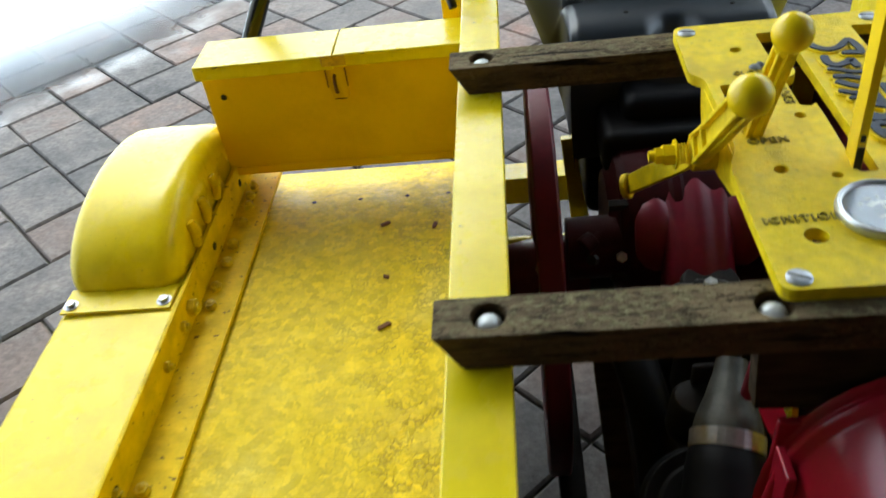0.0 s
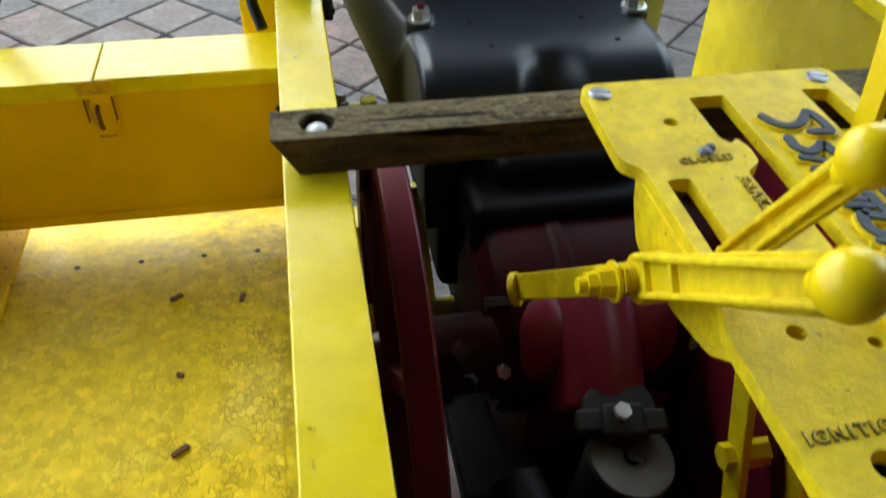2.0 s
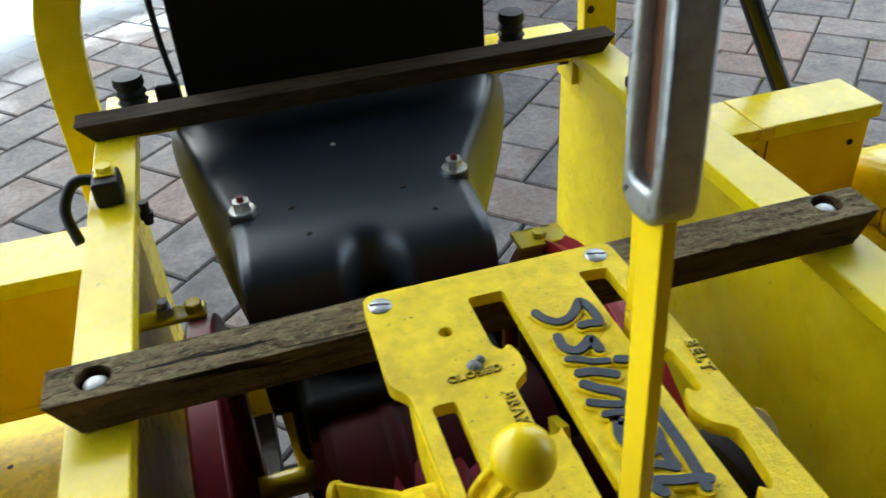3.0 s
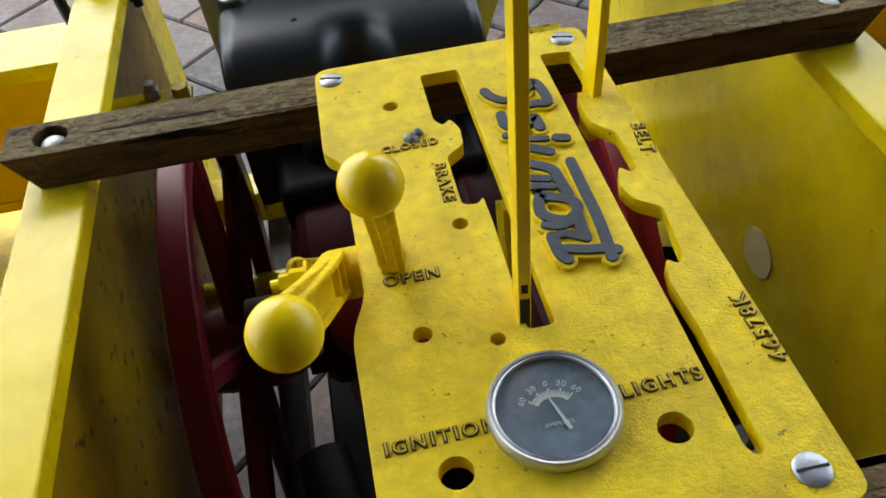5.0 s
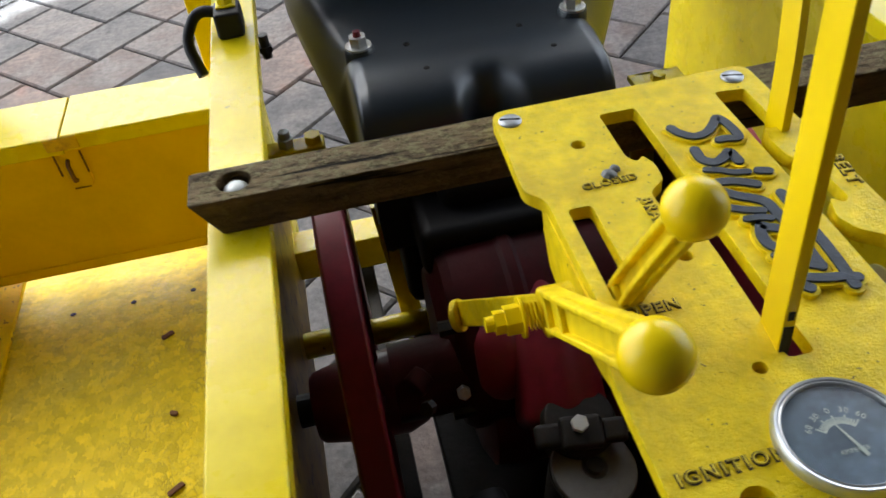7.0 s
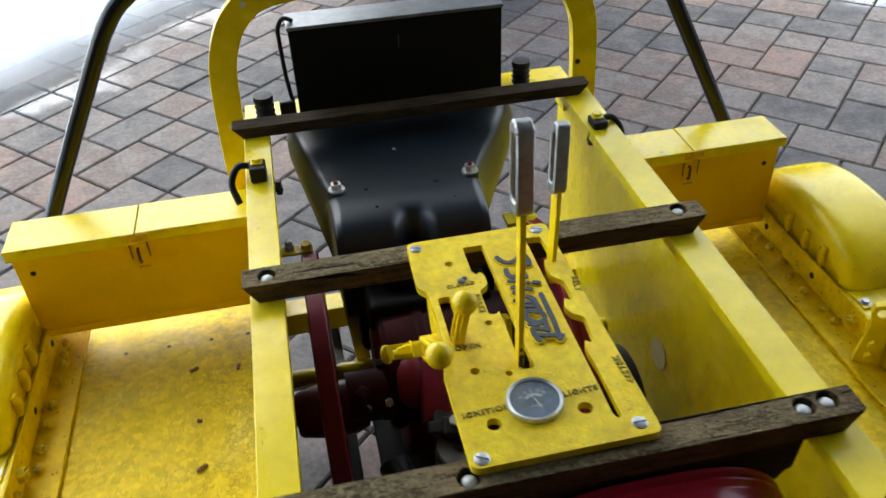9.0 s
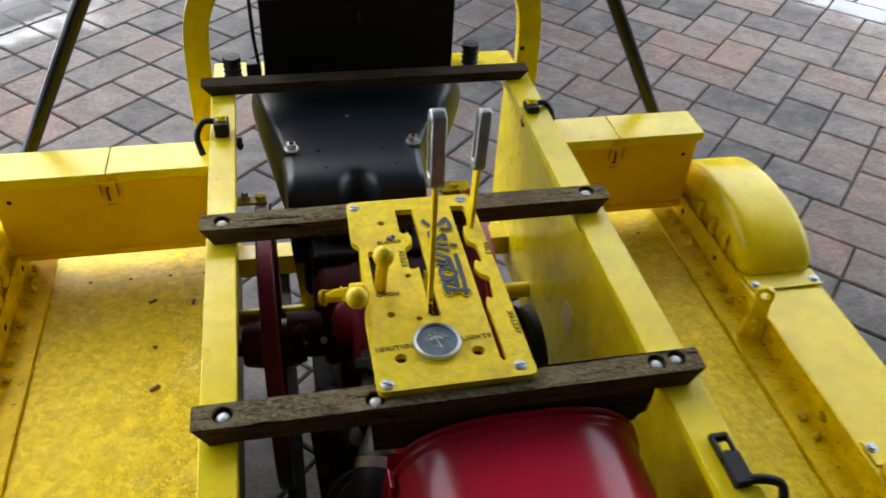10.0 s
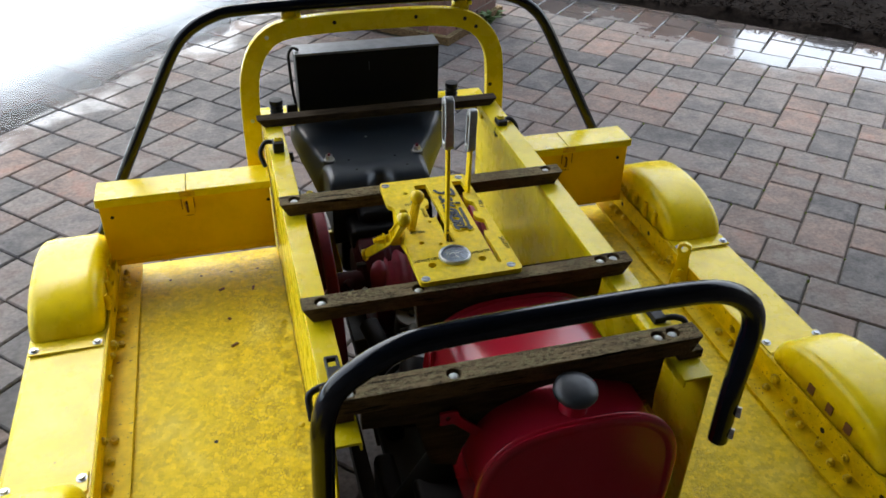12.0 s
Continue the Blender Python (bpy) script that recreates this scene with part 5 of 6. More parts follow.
# the battery box
bat = thing("battery_box", "matt black battery box with a grey top", "battery", (-0.02, 1.66, 0.7))
part("case", boxes((-0.200, 0.158, 1.635, 1.700, 0.664, 0.818)), "box_black", bat, bevel=0.003)
part("lid", boxes((-0.202, 0.160, 1.634, 1.702, 0.818, 0.824)), "lid", bat, "mottled grey lid with pale scuffed edges", bevel=0.0015)
pts = rounded([(-0.190, 1.660, 0.826), (-0.205, 1.655, 0.836), (-0.216, 1.650, 0.820), (-0.214, 1.640, 0.74), (-0.208, 1.635, 0.690)], 0.02)
part("cable", sweep(bmesh.new(), pts, 0.0038, n=8), "rubber", bat, smooth=True)
part("terminal", boxes((-0.232, -0.205, 1.625, 1.650, 0.664, 0.700)), "iron", bat, bevel=0.004)
part("dust_streak", boxes((-0.022, -0.020, 1.6338, 1.6345, 0.770, 0.792)), "grey", bat)
for x, y, z in ((-0.257, 1.634, 0.672), (0.198, 1.652, 0.668)):
    bm = ring(bmesh.new(), (x, y, z), (0, 0, 1), [(0.015, 0), (0.017, 0.004), (0.014, 0.008), (0.017, 0.013), (0.014, 0.018), (0.017, 0.023), (0.014, 0.028), (0.017, 0.033), (0.016, 0.042), (0.0001, 0.043)], n=24, closed=False)
    kn = part("rubber_buffer", bm, "rubber", car, "ribbed black rubber buffer", smooth=True)
    part("tab", boxes((x - 0.04, x + 0.03, y - 0.03, y + 0.02, 0.6635, 0.667)), "yellow", kn, bevel=0.001)
part("shelf", boxes((-0.2945, 0.2925, 1.602, 1.71, 0.6545, 0.6625)), "yellow", car, bevel=0.001)

# ---- control panel ----
panel = thing("control_panel", "yellow painted cast control plate with levers, slots and a dial", "control panel", (-0.006, 0.98, 0.711))
outline = smooth_loop([(-0.098, 0.803), (0.087, 0.804), (0.082, 1.154), (-0.097, 1.154), (-0.099, 1.066), (-0.089, 1.056), (-0.088, 0.972), (-0.089, 0.952), (-0.098, 0.930)], 0.010)
throttle_slot = smooth_loop([(-0.080, 0.968), (-0.066, 0.968), (-0.066, 1.043), (-0.080, 1.043)], 0.003, 2)
brake_slot = smooth_loop([(-0.031, 1.128), (-0.031, 1.080), (-0.0265, 1.073), (-0.0215, 1.0785), (-0.0175, 1.068), (-0.0185, 1.053), (-0.0300, 1.044), (-0.0300, 1.003), (-0.0215, 1.001), (-0.0178, 1.0065), (-0.0172, 0.985), (-0.0185, 0.913), (-0.0055, 0.913), (-0.0065, 1.128)], 0.0028, 2)
belt_slot = smooth_loop([(0.048, 1.128), (0.049, 0.834), (0.0525, 0.829), (0.0565, 0.832), (0.0560, 0.899), (0.0540, 0.922), (0.0572, 0.9385), (0.0625, 0.933), (0.0665, 0.938), (0.0700, 0.973), (0.0585, 0.982), (0.0540, 0.994), (0.0590, 1.0095), (0.0640, 1.003), (0.0685, 1.006), (0.0680, 1.038), (0.0575, 1.050), (0.0560, 1.066), (0.0585, 1.082), (0.0640, 1.078), (0.0685, 1.085), (0.0680, 1.126)], 0.0028, 2)
holes = [throttle_slot, brake_slot, belt_slot] + [disc_loop(x, y, r, 16) for x, y, r in ((-0.054, 1.101, 0.0046), (-0.034, 0.989, 0.0042), (-0.066, 0.922, 0.0047), (-0.033, 0.911, 0.0036), (-0.065, 0.850, 0.0074), (0.026, 0.849, 0.0074))]
plate = part("plate", slab(outline, holes, 0.7112, 0.7205), "cast", panel, "thick yellow cast plate with worn paint", bevel=0.0016)
# raised rim beside the throttle slot and the bracket below it
bm = slab(smooth_loop([(0.925, 0.7125), (0.925, 0.700), (0.945, 0.684), (0.985, 0.674), (1.02, 0.670), (1.045, 0.676), (1.058, 0.695), (1.062, 0.7125)], 0.004, 2), [], 0, 0.006)
bmesh.ops.transform(bm, matrix=Matrix(((0, 0, 1, -0.0895), (1, 0, 0, 0), (0, 1, 0, 0), (0, 0, 0, 1))), verts=bm.verts)
part("throttle_bracket", bm, "cast", panel, bevel=0.002)
PZ = 0.7205
for x, y in ((-0.087, 1.140), (0.067, 1.141), (0.069, 0.819), (-0.086, 0.813)):
    bm = ring(bmesh.new(), (x, y, PZ - 0.0005), (0, 0, 1), [(0.0076, 0), (0.0076, 0.0012), (0.0066, 0.0020), (0.003, 0.0023), (0.0001, 0.0024)], n=24, closed=False)
    sc = part("screw", bm, "screw", panel, "zinc slotted screw", smooth=True)
    w = random.Random(x + y).uniform(-0.6, 0.2)
    sl = boxes((-0.0066, 0.0066, -0.0006, 0.0006, 0.0010, 0.0021))
    bmesh.ops.transform(sl, matrix=pose(x, y, PZ, 0, 0, math.degrees(w)), verts=sl.verts)
    part("slot", sl, "hole", sc)


def lettering(text, x, y, size, turn):
    """Cast letters: yellow ridges standing in a rim of dark grime."""
    g = words("lettering", text, size, pose(x, y, PZ + 0.0002, 0, 0, turn), "grime", panel, 0.0002, "raised cast lettering with dark grime round it", grow=size * 0.06, space=1.3)
    words("letter_face", text, size, pose(x, y, PZ + 0.0007, 0, 0, turn), "letter", g, 0.0006, "worn yellow letter faces", grow=-size * 0.012, space=1.3)


lettering("CLOSED", -0.049, 1.059, 0.0074, 1)
lettering("BRAKE", -0.036, 1.023, 0.0090, -90)
lettering("OPEN", -0.065, 0.958, 0.0092, 0)
lettering("IGNITION", -0.0680, 0.867, 0.0088, 2)
lettering("LIGHTS", 0.0285, 0.8705, 0.0090, 2)
lettering("BELT", 0.0800, 1.029, 0.0102, -96)
lettering("46578K", 0.0812, 0.8885, 0.0100, 94)
# lump of old weld beside the lettering
bm = dome(bmesh.new(), (-0.0470, 1.0655, PZ), (0.2, 0.1, 1), 0.0052, 0.0036, n=9)
dome(bm, (-0.0425, 1.0685, PZ), (-0.2, 0.3, 1), 0.0036, 0.0042, n=8)
part("weld_lump", bm, "timer", panel, "bare grey lump of weld")


# the badge: plain curling strokes with a raised yellow border
BADGE = []


def ribbon(pts, wd, z0, z1):
    """A flat stroke of even width with round ends."""
    mid = [Vector((p.x, p.y, 0)) for p in glide([(x, y, 0) for x, y in pts], 5)]
    left, right = [], []
    for i, p in enumerate(mid):
        d = (mid[min(i + 1, len(mid) - 1)] - mid[max(i - 1, 0)]).normalized()
        n = Vector((-d.y, d.x, 0)) * wd / 2
        left.append(p + n), right.append(p - n)
    bm = bmesh.new()
    for z in (z0, z1):
        L, R = [[bm.verts.new((p.x, p.y, z)) for p in row] for row in (left, right)]
        for i in range(len(L) - 1):
            bm.faces.new((L[i], R[i], R[i + 1], L[i + 1]))
        if z == z0:
            lo = L + R[::-1]
        else:
            hi = L + R[::-1]
    for i in range(len(lo)):
        k = (i + 1) % len(lo)
        bm.faces.new((lo[i], lo[k], hi[k], hi[i]))
    for p in (mid[0], mid[-1]):
        cyl(bm, (p.x, p.y, z0), (p.x, p.y, z1 - 0.00006), wd / 2, n=18)
    return bm


def badge_stroke(pts, wd):
    lift = 0.00009 * len(BADGE)
    b = part("badge_border", ribbon(pts, wd + 0.0040, PZ - 0.0005, PZ + 0.0016 + lift), "cast", panel)
    BADGE.append(b)
    part("badge_stroke", ribbon(pts, wd, PZ + 0.0010, PZ + 0.0030 + lift), "grey", b, "flat grey badge stroke")


badge_stroke([(0.004, 1.096), (0.007, 1.089), (0.014, 1.083), (0.023, 1.085), (0.031, 1.093), (0.035, 1.097), (0.038, 1.088), (0.038, 1.074), (0.031, 1.075), (0.026, 1.075)], 0.0058)
badge_stroke([(0.008, 1.07), (0.008, 1.06), (0.014, 1.055), (0.022, 1.059), (0.026, 1.062), (0.027, 1.052)], 0.0062)
badge_stroke([(0.006, 1.05), (0.013, 1.047), (0.019, 1.043), (0.027, 1.041)], 0.0046)
badge_stroke([(0.033, 1.04), (0.038, 1.038)], 0.0058)
badge_stroke([(0.007, 1.037), (0.016, 1.035), (0.026, 1.029)], 0.0060)
badge_stroke([(0.006, 1.028), (0.012, 1.022), (0.018, 1.018), (0.023, 1.013), (0.024, 1.004), (0.025, 0.992)], 0.0062)
badge_stroke([(0.003, 1.014), (0.01, 1.01), (0.018, 1.007)], 0.0050)
badge_stroke([(0.007, 1.003), (0.014, 1.002), (0.019, 1.0)], 0.0046)
badge_stroke([(0.011, 0.996), (0.008, 0.989), (0.008, 0.981), (0.013, 0.976), (0.02, 0.974), (0.026, 0.979), (0.026, 0.986), (0.021, 0.99), (0.015, 0.993), (0.011, 0.996)], 0.0058)
badge_stroke([(0.007, 0.973), (0.014, 0.97), (0.022, 0.972)], 0.0046)
badge_stroke([(0.025, 0.977), (0.024, 0.966), (0.024, 0.959)], 0.0060)
badge_stroke([(0.008, 0.964), (0.015, 0.964), (0.022, 0.96), (0.024, 0.959)], 0.0050)
badge_stroke([(0.008, 0.964), (0.008, 0.956), (0.009, 0.95), (0.011, 0.947)], 0.0060)
badge_stroke([(0.034, 1.017), (0.034, 0.994), (0.034, 0.971), (0.033, 0.955), (0.032, 0.943)], 0.0058)
badge_stroke([(0.012, 0.954), (0.021, 0.951), (0.031, 0.949), (0.036, 0.947)], 0.0056)

# the dial
GX, GY = -0.0195, 0.868
dial = part("dial", ring(bmesh.new(), (GX, GY, PZ), (0, 0, 1), [(0.0244, 0.001), (0.0284, 0.0), (0.0288, 0.002), (0.0284, 0.0046), (0.0274, 0.0060), (0.0264, 0.0058), (0.0260, 0.0050), (0.0256, 0.0054), (0.0251, 0.0056), (0.0246, 0.0050)], n=64), "bezel", panel, "round dial with a satin metal bezel", smooth=True, crease=32)
part("dial_face", ring(bmesh.new(), (GX, GY, PZ), (0, 0, 1), [(0.0001, 0.0030), (0.0250, 0.0030), (0.0250, 0.0005), (0.0001, 0.0005)], n=48, closed=False), "dial", dial, "dark blue-grey dial face")
bm = bmesh.new()
for i in range(17):
    w = math.radians(40 + i * 6.25)
    c, s = math.cos(w), math.sin(w)
    r0, r1 = 0.0092, 0.0114 if i % 4 else 0.0126
    tvec = (-s * 0.0004, c * 0.0004)
    vs = [bm.verts.new((GX + c * r + tvec[0] * k, GY - 0.003 + s * r + tvec[1] * k, PZ + 0.0033)) for r, k in ((r0, -1), (r1, -1), (r1, 1), (r0, 1))]
    bm.faces.new(vs)
for i in range(24):
    for r0, r1 in ((0.0080, 0.0094),):
        a, c = math.radians(38 + i * 4.35), math.radians(38 + (i + 1) * 4.35)
        bm.faces.new([bm.verts.new((GX + r * math.cos(w), GY - 0.003 + r * math.sin(w), PZ + 0.0033)) for r, w in ((r0, a), (r1, a), (r1, c), (r0, c))])
part("scale_marks", bm, "dial_mark", dial)
for tx, ang in (("60", 145), ("30", 118), ("0", 92), ("30", 66), ("60", 40)):
    w = math.radians(ang)
    words("numeral", tx, 0.0040, pose(GX + 0.0150 * math.cos(w), GY - 0.003 + 0.0150 * math.sin(w), PZ + 0.0034, 0, 0, ang - 90), "dial_mark", dial, 0.0001)
words("numeral", "AMPERES", 0.0028, pose(GX, GY - 0.008, PZ + 0.0034), "dial_mark", dial, 0.0001)
bm = slab([(0.0010, -0.0120), (0.0026, -0.0112), (-0.0026, 0.0048), (-0.0032, 0.0046)], [], PZ + 0.0035, PZ + 0.0039)
bmesh.ops.translate(bm, vec=(GX + 0.002, GY, 0), verts=bm.verts)
part("needle", bm, "dial_mark", dial, "pale tapered needle")
gl = part("dial_glass", ring(bmesh.new(), (GX, GY, PZ), (0, 0, 1), [(0.0001, 0.0046), (0.0250, 0.0042), (0.0250, 0.0046), (0.0001, 0.0050)], n=48, closed=False), "glass", dial, "slightly hazy dial glass", smooth=True)
gl.visible_shadow = False


def hand_lever(base, mid, elbow, top, wide, twist):
    """A flat painted lever with a cast grip that has a slot through each face."""
    base, mid, elbow, top = Vector(base), Vector(mid), Vector(elbow), Vector(top)
    bm = sweep(bmesh.new(), glide([base, mid, elbow, elbow + (top - elbow).normalized() * 0.01], 4), 0, flat=(0.0058, wide, (twist, 1, 0.1)))
    lev = part("hand_lever", bm, "knob", panel, "flat yellow painted lever with chipped paint", bevel=0.0008)
    d = (top - elbow).normalized()
    side = Vector((1, 0, 0))
    fwd = d.cross(side).normalized() * -1
    L = (top - elbow).length
    prof = smooth_loop([(-0.0125, 0.0), (0.0125, 0.0), (0.0120, L * 0.95), (0.003, L), (-0.004, L), (-0.0122, L * 0.93)], 0.011, 6)
    slot = smooth_loop([(-0.0074, 0.014), (0.0074, 0.014), (0.0066, L - 0.013), (-0.0066, L - 0.013)], 0.0055, 5)
    bm = slab(prof, [slot], -0.0085, 0.0085)
    mt = Matrix((fwd, d, side)).transposed().to_4x4()
    mt.translation = elbow
    bmesh.ops.transform(bm, matrix=mt, verts=bm.verts)
    g = part("grip", bm, "alu", lev, "grey cast aluminium grip with a slotted recess", bevel=0.0026, segs=3)
    bm = slab(smooth_loop([(-0.0085, 0.011), (0.0085, 0.011), (0.0080, L - 0.011), (-0.0080, L - 0.011)], 0.005, 3), [], -0.0030, 0.0030)
    bmesh.ops.transform(bm, matrix=mt, verts=bm.verts)
    part("grip_core", bm, "rust", lev, "dark rusty core")
    # bare black patches where the near edge rubs in the slot
    way, near = (mid - base).normalized(), Vector((twist, 1, 0.1)).normalized() * -(wide / 2 + 0.0002)
    for lo, hi, w in ((0.018, 0.047, 0.0047), (0.051, 0.056, 0.0030)):
        pts = [base + way * k + near for k in (lo, (lo + hi) / 2, hi)]
        part("worn_edge", sweep(bmesh.new(), pts, 0, flat=(w, 0.0008, (twist, 1, 0.1))), "hole", lev, "chipped bare edge")
    return lev


hand_lever((-0.0180, 0.9250, 0.690), (-0.0168, 0.9320, 0.800), (-0.0157, 0.9390, 0.897), (-0.0168, 0.9400, 0.992), 0.0200, 0.105)
hand_lever((0.0650, 1.0770, 0.690), (0.0715, 1.0890, 0.750), (0.0780, 1.1050, 0.797), (0.0885, 1.1310, 0.876), 0.0185, 0.0)


def throttle_lever(pivot, bend_at, ball, r, wide):
    """A cast lever of I section: a web in the plane of its swing, a flange along each edge and a cross rib."""
    pts = glide([Vector(p) for p in (pivot, bend_at, ball)], 5)
    d = (pts[-1] - pts[0]).normalized()
    up = Vector((1, 0, 0)).cross(d).normalized()
    lev = part("throttle_lever", sweep(bmesh.new(), pts, 0, flat=(wide, 0.0045, (1, 0, 0))), "cast", panel, "yellow ribbed throttle lever", bevel=0.001)
    n = len(pts) - 1
    for side in (-1, 1):
        edge = [p + up * side * (wide * 0.5 - 0.001 - 0.004 * i / n) for i, p in enumerate(pts)]
        part("rib", sweep(bmesh.new(), edge, 0, flat=(0.0036, 0.0125, (1, 0, 0))), "cast", lev, bevel=0.0012)
    for k in (0.10, 0.42):
        c = pts[int(k * n)]
        part("web", sweep(bmesh.new(), [c - up * wide * 0.48, c + up * wide * 0.48], 0, flat=(0.0040, 0.0120, (1, 0, 0))), "cast", lev, bevel=0.001)
    bm = bmesh.new()
    bmesh.ops.create_uvsphere(bm, u_segments=32, v_segments=18, radius=r, matrix=Matrix.Translation(ball))
    cyl(bm, Vector(ball) - d * (r + 0.004), Vector(ball) - d * r * 0.6, 0.0070, 0.0085, n=20)
    part("knob", bm, "knob", lev, "glossy yellow ball knob", smooth=True)
    return lev


throttle_lever((-0.072, 0.985, 0.690), (-0.073, 0.968, 0.730), (-0.077, 0.911, 0.825), 0.0123, 0.018)
throttle_lever((-0.103, 1.000, 0.690), (-0.106, 0.950, 0.734), (-0.113, 0.858, 0.816), 0.0126, 0.023)
# pivot: boss, spring, washer and nut, and the link arm beyond
piv = part("pivot", cyl(bmesh.new(), (-0.086, 1.002, 0.686), (-0.108, 1.002, 0.686), 0.0145, n=24), "cast", panel, bevel=0.002)
for i in range(4):
    x = -0.1095 - i * 0.0022
    part("spring_coil", ring(bmesh.new(), (x, 1.003, 0.685), (1, 0, 0.1), [(0.0075, 0), (0.0090, 0.0006), (0.0075, 0.0012)], n=20), "cast", piv)
part("washer", cyl(bmesh.new(), (-0.1185, 1.003, 0.685), (-0.1202, 1.003, 0.685), 0.0118, n=24), "knob", piv)
part("nut", cyl(bmesh.new(), (-0.1202, 1.003, 0.685), (-0.1290, 1.003, 0.685), 0.0088, n=6), "knob", piv)
part("nut", cyl(bmesh.new(), (-0.1290, 1.003, 0.685), (-0.1350, 1.003, 0.685), 0.0070, n=6), "knob", piv)
part("stud", cyl(bmesh.new(), (-0.1350, 1.003, 0.685), (-0.1400, 1.003, 0.685), 0.0044, n=14), "knob", piv)
arm = part("link_arm", sweep(bmesh.new(), [(-0.104, 1.006, 0.683), (-0.108, 1.030, 0.660), (-0.138, 1.116, 0.578)], 0, flat=(0.0045, 0.019, (0, 1, 1))), "cast", panel, "tapered yellow link arm with two small holes", bevel=0.0012)
part("arm_end", cyl(bmesh.new(), (-0.1365, 1.112, 0.580), (-0.141, 1.114, 0.578), 0.0125, n=24), "cast", arm, bevel=0.001)
for dz in (-0.004, 0.005):
    part("hole", cyl(bmesh.new(), (-0.1405, 1.112 + dz, 0.580 + dz), (-0.1416, 1.112 + dz, 0.580 + dz), 0.0017, n=10), "hole", arm)

# ---- chips of bark on the footwell ----
rng = random.Random(11)
for x, y, w, ln in ((-0.429, 1.203, 40, 0.019), (-0.447, 1.421, 35, 0.016), (-0.372, 1.410, 80, 0.014), (-0.435, 1.30, 160, 0.009)):
    bm = slab(smooth_loop([(-ln / 2, -0.002), (ln / 2, -0.003), (ln / 2 * 0.9, 0.0025), (-ln / 2, 0.003)], 0.002, 2), [], 0, 0.0035)
    bmesh.ops.transform(bm, matrix=pose(x, y, 0.3202, 4, 3, w), verts=bm.verts)
    tagged(part("bark_chip", bm, "rust"), "small brown bark chip lying on the yellow footwell", "bark chip", "bark chips on the footwell")


# ---- brick pier that carries the roof's tip ----
def lay(parent, name, mesh, m, mat=None):
    ob = new(name, mesh)
    ob.parent = parent
    ob.matrix_world = m
    return ob


def piece_mesh(name, w, d, h, mat, b=0.004):
    """A block with softened top edges, its base at z = 0."""
    bm = bmesh.new()
    lo = [bm.verts.new((x, y, 0)) for x, y in ((0, 0), (w, 0), (w, d), (0, d))]
    mid = [bm.verts.new((x, y, h - b)) for x, y in ((0, 0), (w, 0), (w, d), (0, d))]
    hi = [bm.verts.new((x, y, h)) for x, y in ((b, b), (w - b, b), (w - b, d - b), (b, d - b))]
    bm.faces.new(hi)
    for A, B in ((lo, mid), (mid, hi)):
        for i in range(4):
            bm.faces.new((A[i], A[(i + 1) % 4], B[(i + 1) % 4], B[i]))
    me = bpy.data.meshes.new(name)
    bmesh.ops.recalc_face_normals(bm, faces=bm.faces)
    bm.to_mesh(me)
    bm.free()
    me.materials.append(M[mat])
    return me


PIER = Vector((0.80, 3.82, 0))
PIER_TURN = 45.0
PIER_DEEP = 0.95
bm = boxes((0.006, 0.59, 0.006, PIER_DEEP, 0, 3.60))
bmesh.ops.transform(bm, matrix=Matrix.Translation(PIER) @ pose(0, 0, 0, 0, 0, PIER_TURN), verts=bm.verts)
pier = structure(part("wall_pier", bm, "mortar"), "brown brick pier standing on the paving", "brick pier")
brick = piece_mesh("brick", 0.230, 0.110, 0.076, "brick", 0.003)
half = piece_mesh("half_brick", 0.110, 0.110, 0.076, "brick", 0.003)
stand = Matrix.Translation(PIER) @ pose(0, 0, 0, 0, 0, PIER_TURN)
for c in range(41):
    z = 0.008 + c * 0.086
    if c % 2:
        face, side = [(0.0, brick), (0.24, brick), (0.48, half)], [(0.12, brick), (0.36, brick), (0.60, brick), (0.84, half)]
    else:
        face, side = [(0.0, half), (0.12, brick), (0.36, brick)], [(0.12, half), (0.24, brick), (0.48, brick), (0.72, brick)]
    for x, me in face:
        lay(pier, "brick", me, stand @ pose(x, 0, z))
    for y, me in side:
        lay(pier, "brick", me, stand @ pose(0.110, y, z, 0, 0, 90))
kerb = boxes((-0.035, 0.62, -0.035, 0.0, 0, 0.045), (-0.035, 0.0, 0.0, PIER_DEEP + 0.02, 0, 0.045))
bmesh.ops.transform(kerb, matrix=Matrix.Translation(PIER) @ pose(0, 0, 0, 0, 0, PIER_TURN), verts=kerb.verts)
structure(part("trim", kerb, "wood", bevel=0.004), "low timber edging round the pier's foot", "edging")

# a small weed at the pier's foot
weed = thing("weed", "small green weed growing at the pier's foot", "weed", (1.13, 4.06, 0))
rng = random.Random(3)
for i in range(14):
    a = rng.uniform(0, 6.28)
    ln = rng.uniform(0.05, 0.11)
    d = Vector((math.cos(a), math.sin(a), 0))
    p0 = Vector((1.13, 4.06, 0))
    pts = [p0, p0 + d * ln * 0.5 + Vector((0, 0, ln * 0.7)), p0 + d * ln + Vector((0, 0, ln * 0.75))]
    bm = bmesh.new()
    s = Vector((-d.y, d.x, 0)) * ln * 0.18
    v = [bm.verts.new(q) for q in (pts[0], pts[1] + s, pts[2], pts[1] - s)]
    top = [bm.verts.new(q.co + Vector((0, 0, 0.0015))) for q in v]
    bm.faces.new(v), bm.faces.new(top[::-1])
    for k in range(4):
        bm.faces.new((v[k], v[(k + 1) % 4], top[(k + 1) % 4], top[k]))
    part("leaf", bm, "leaf", weed)

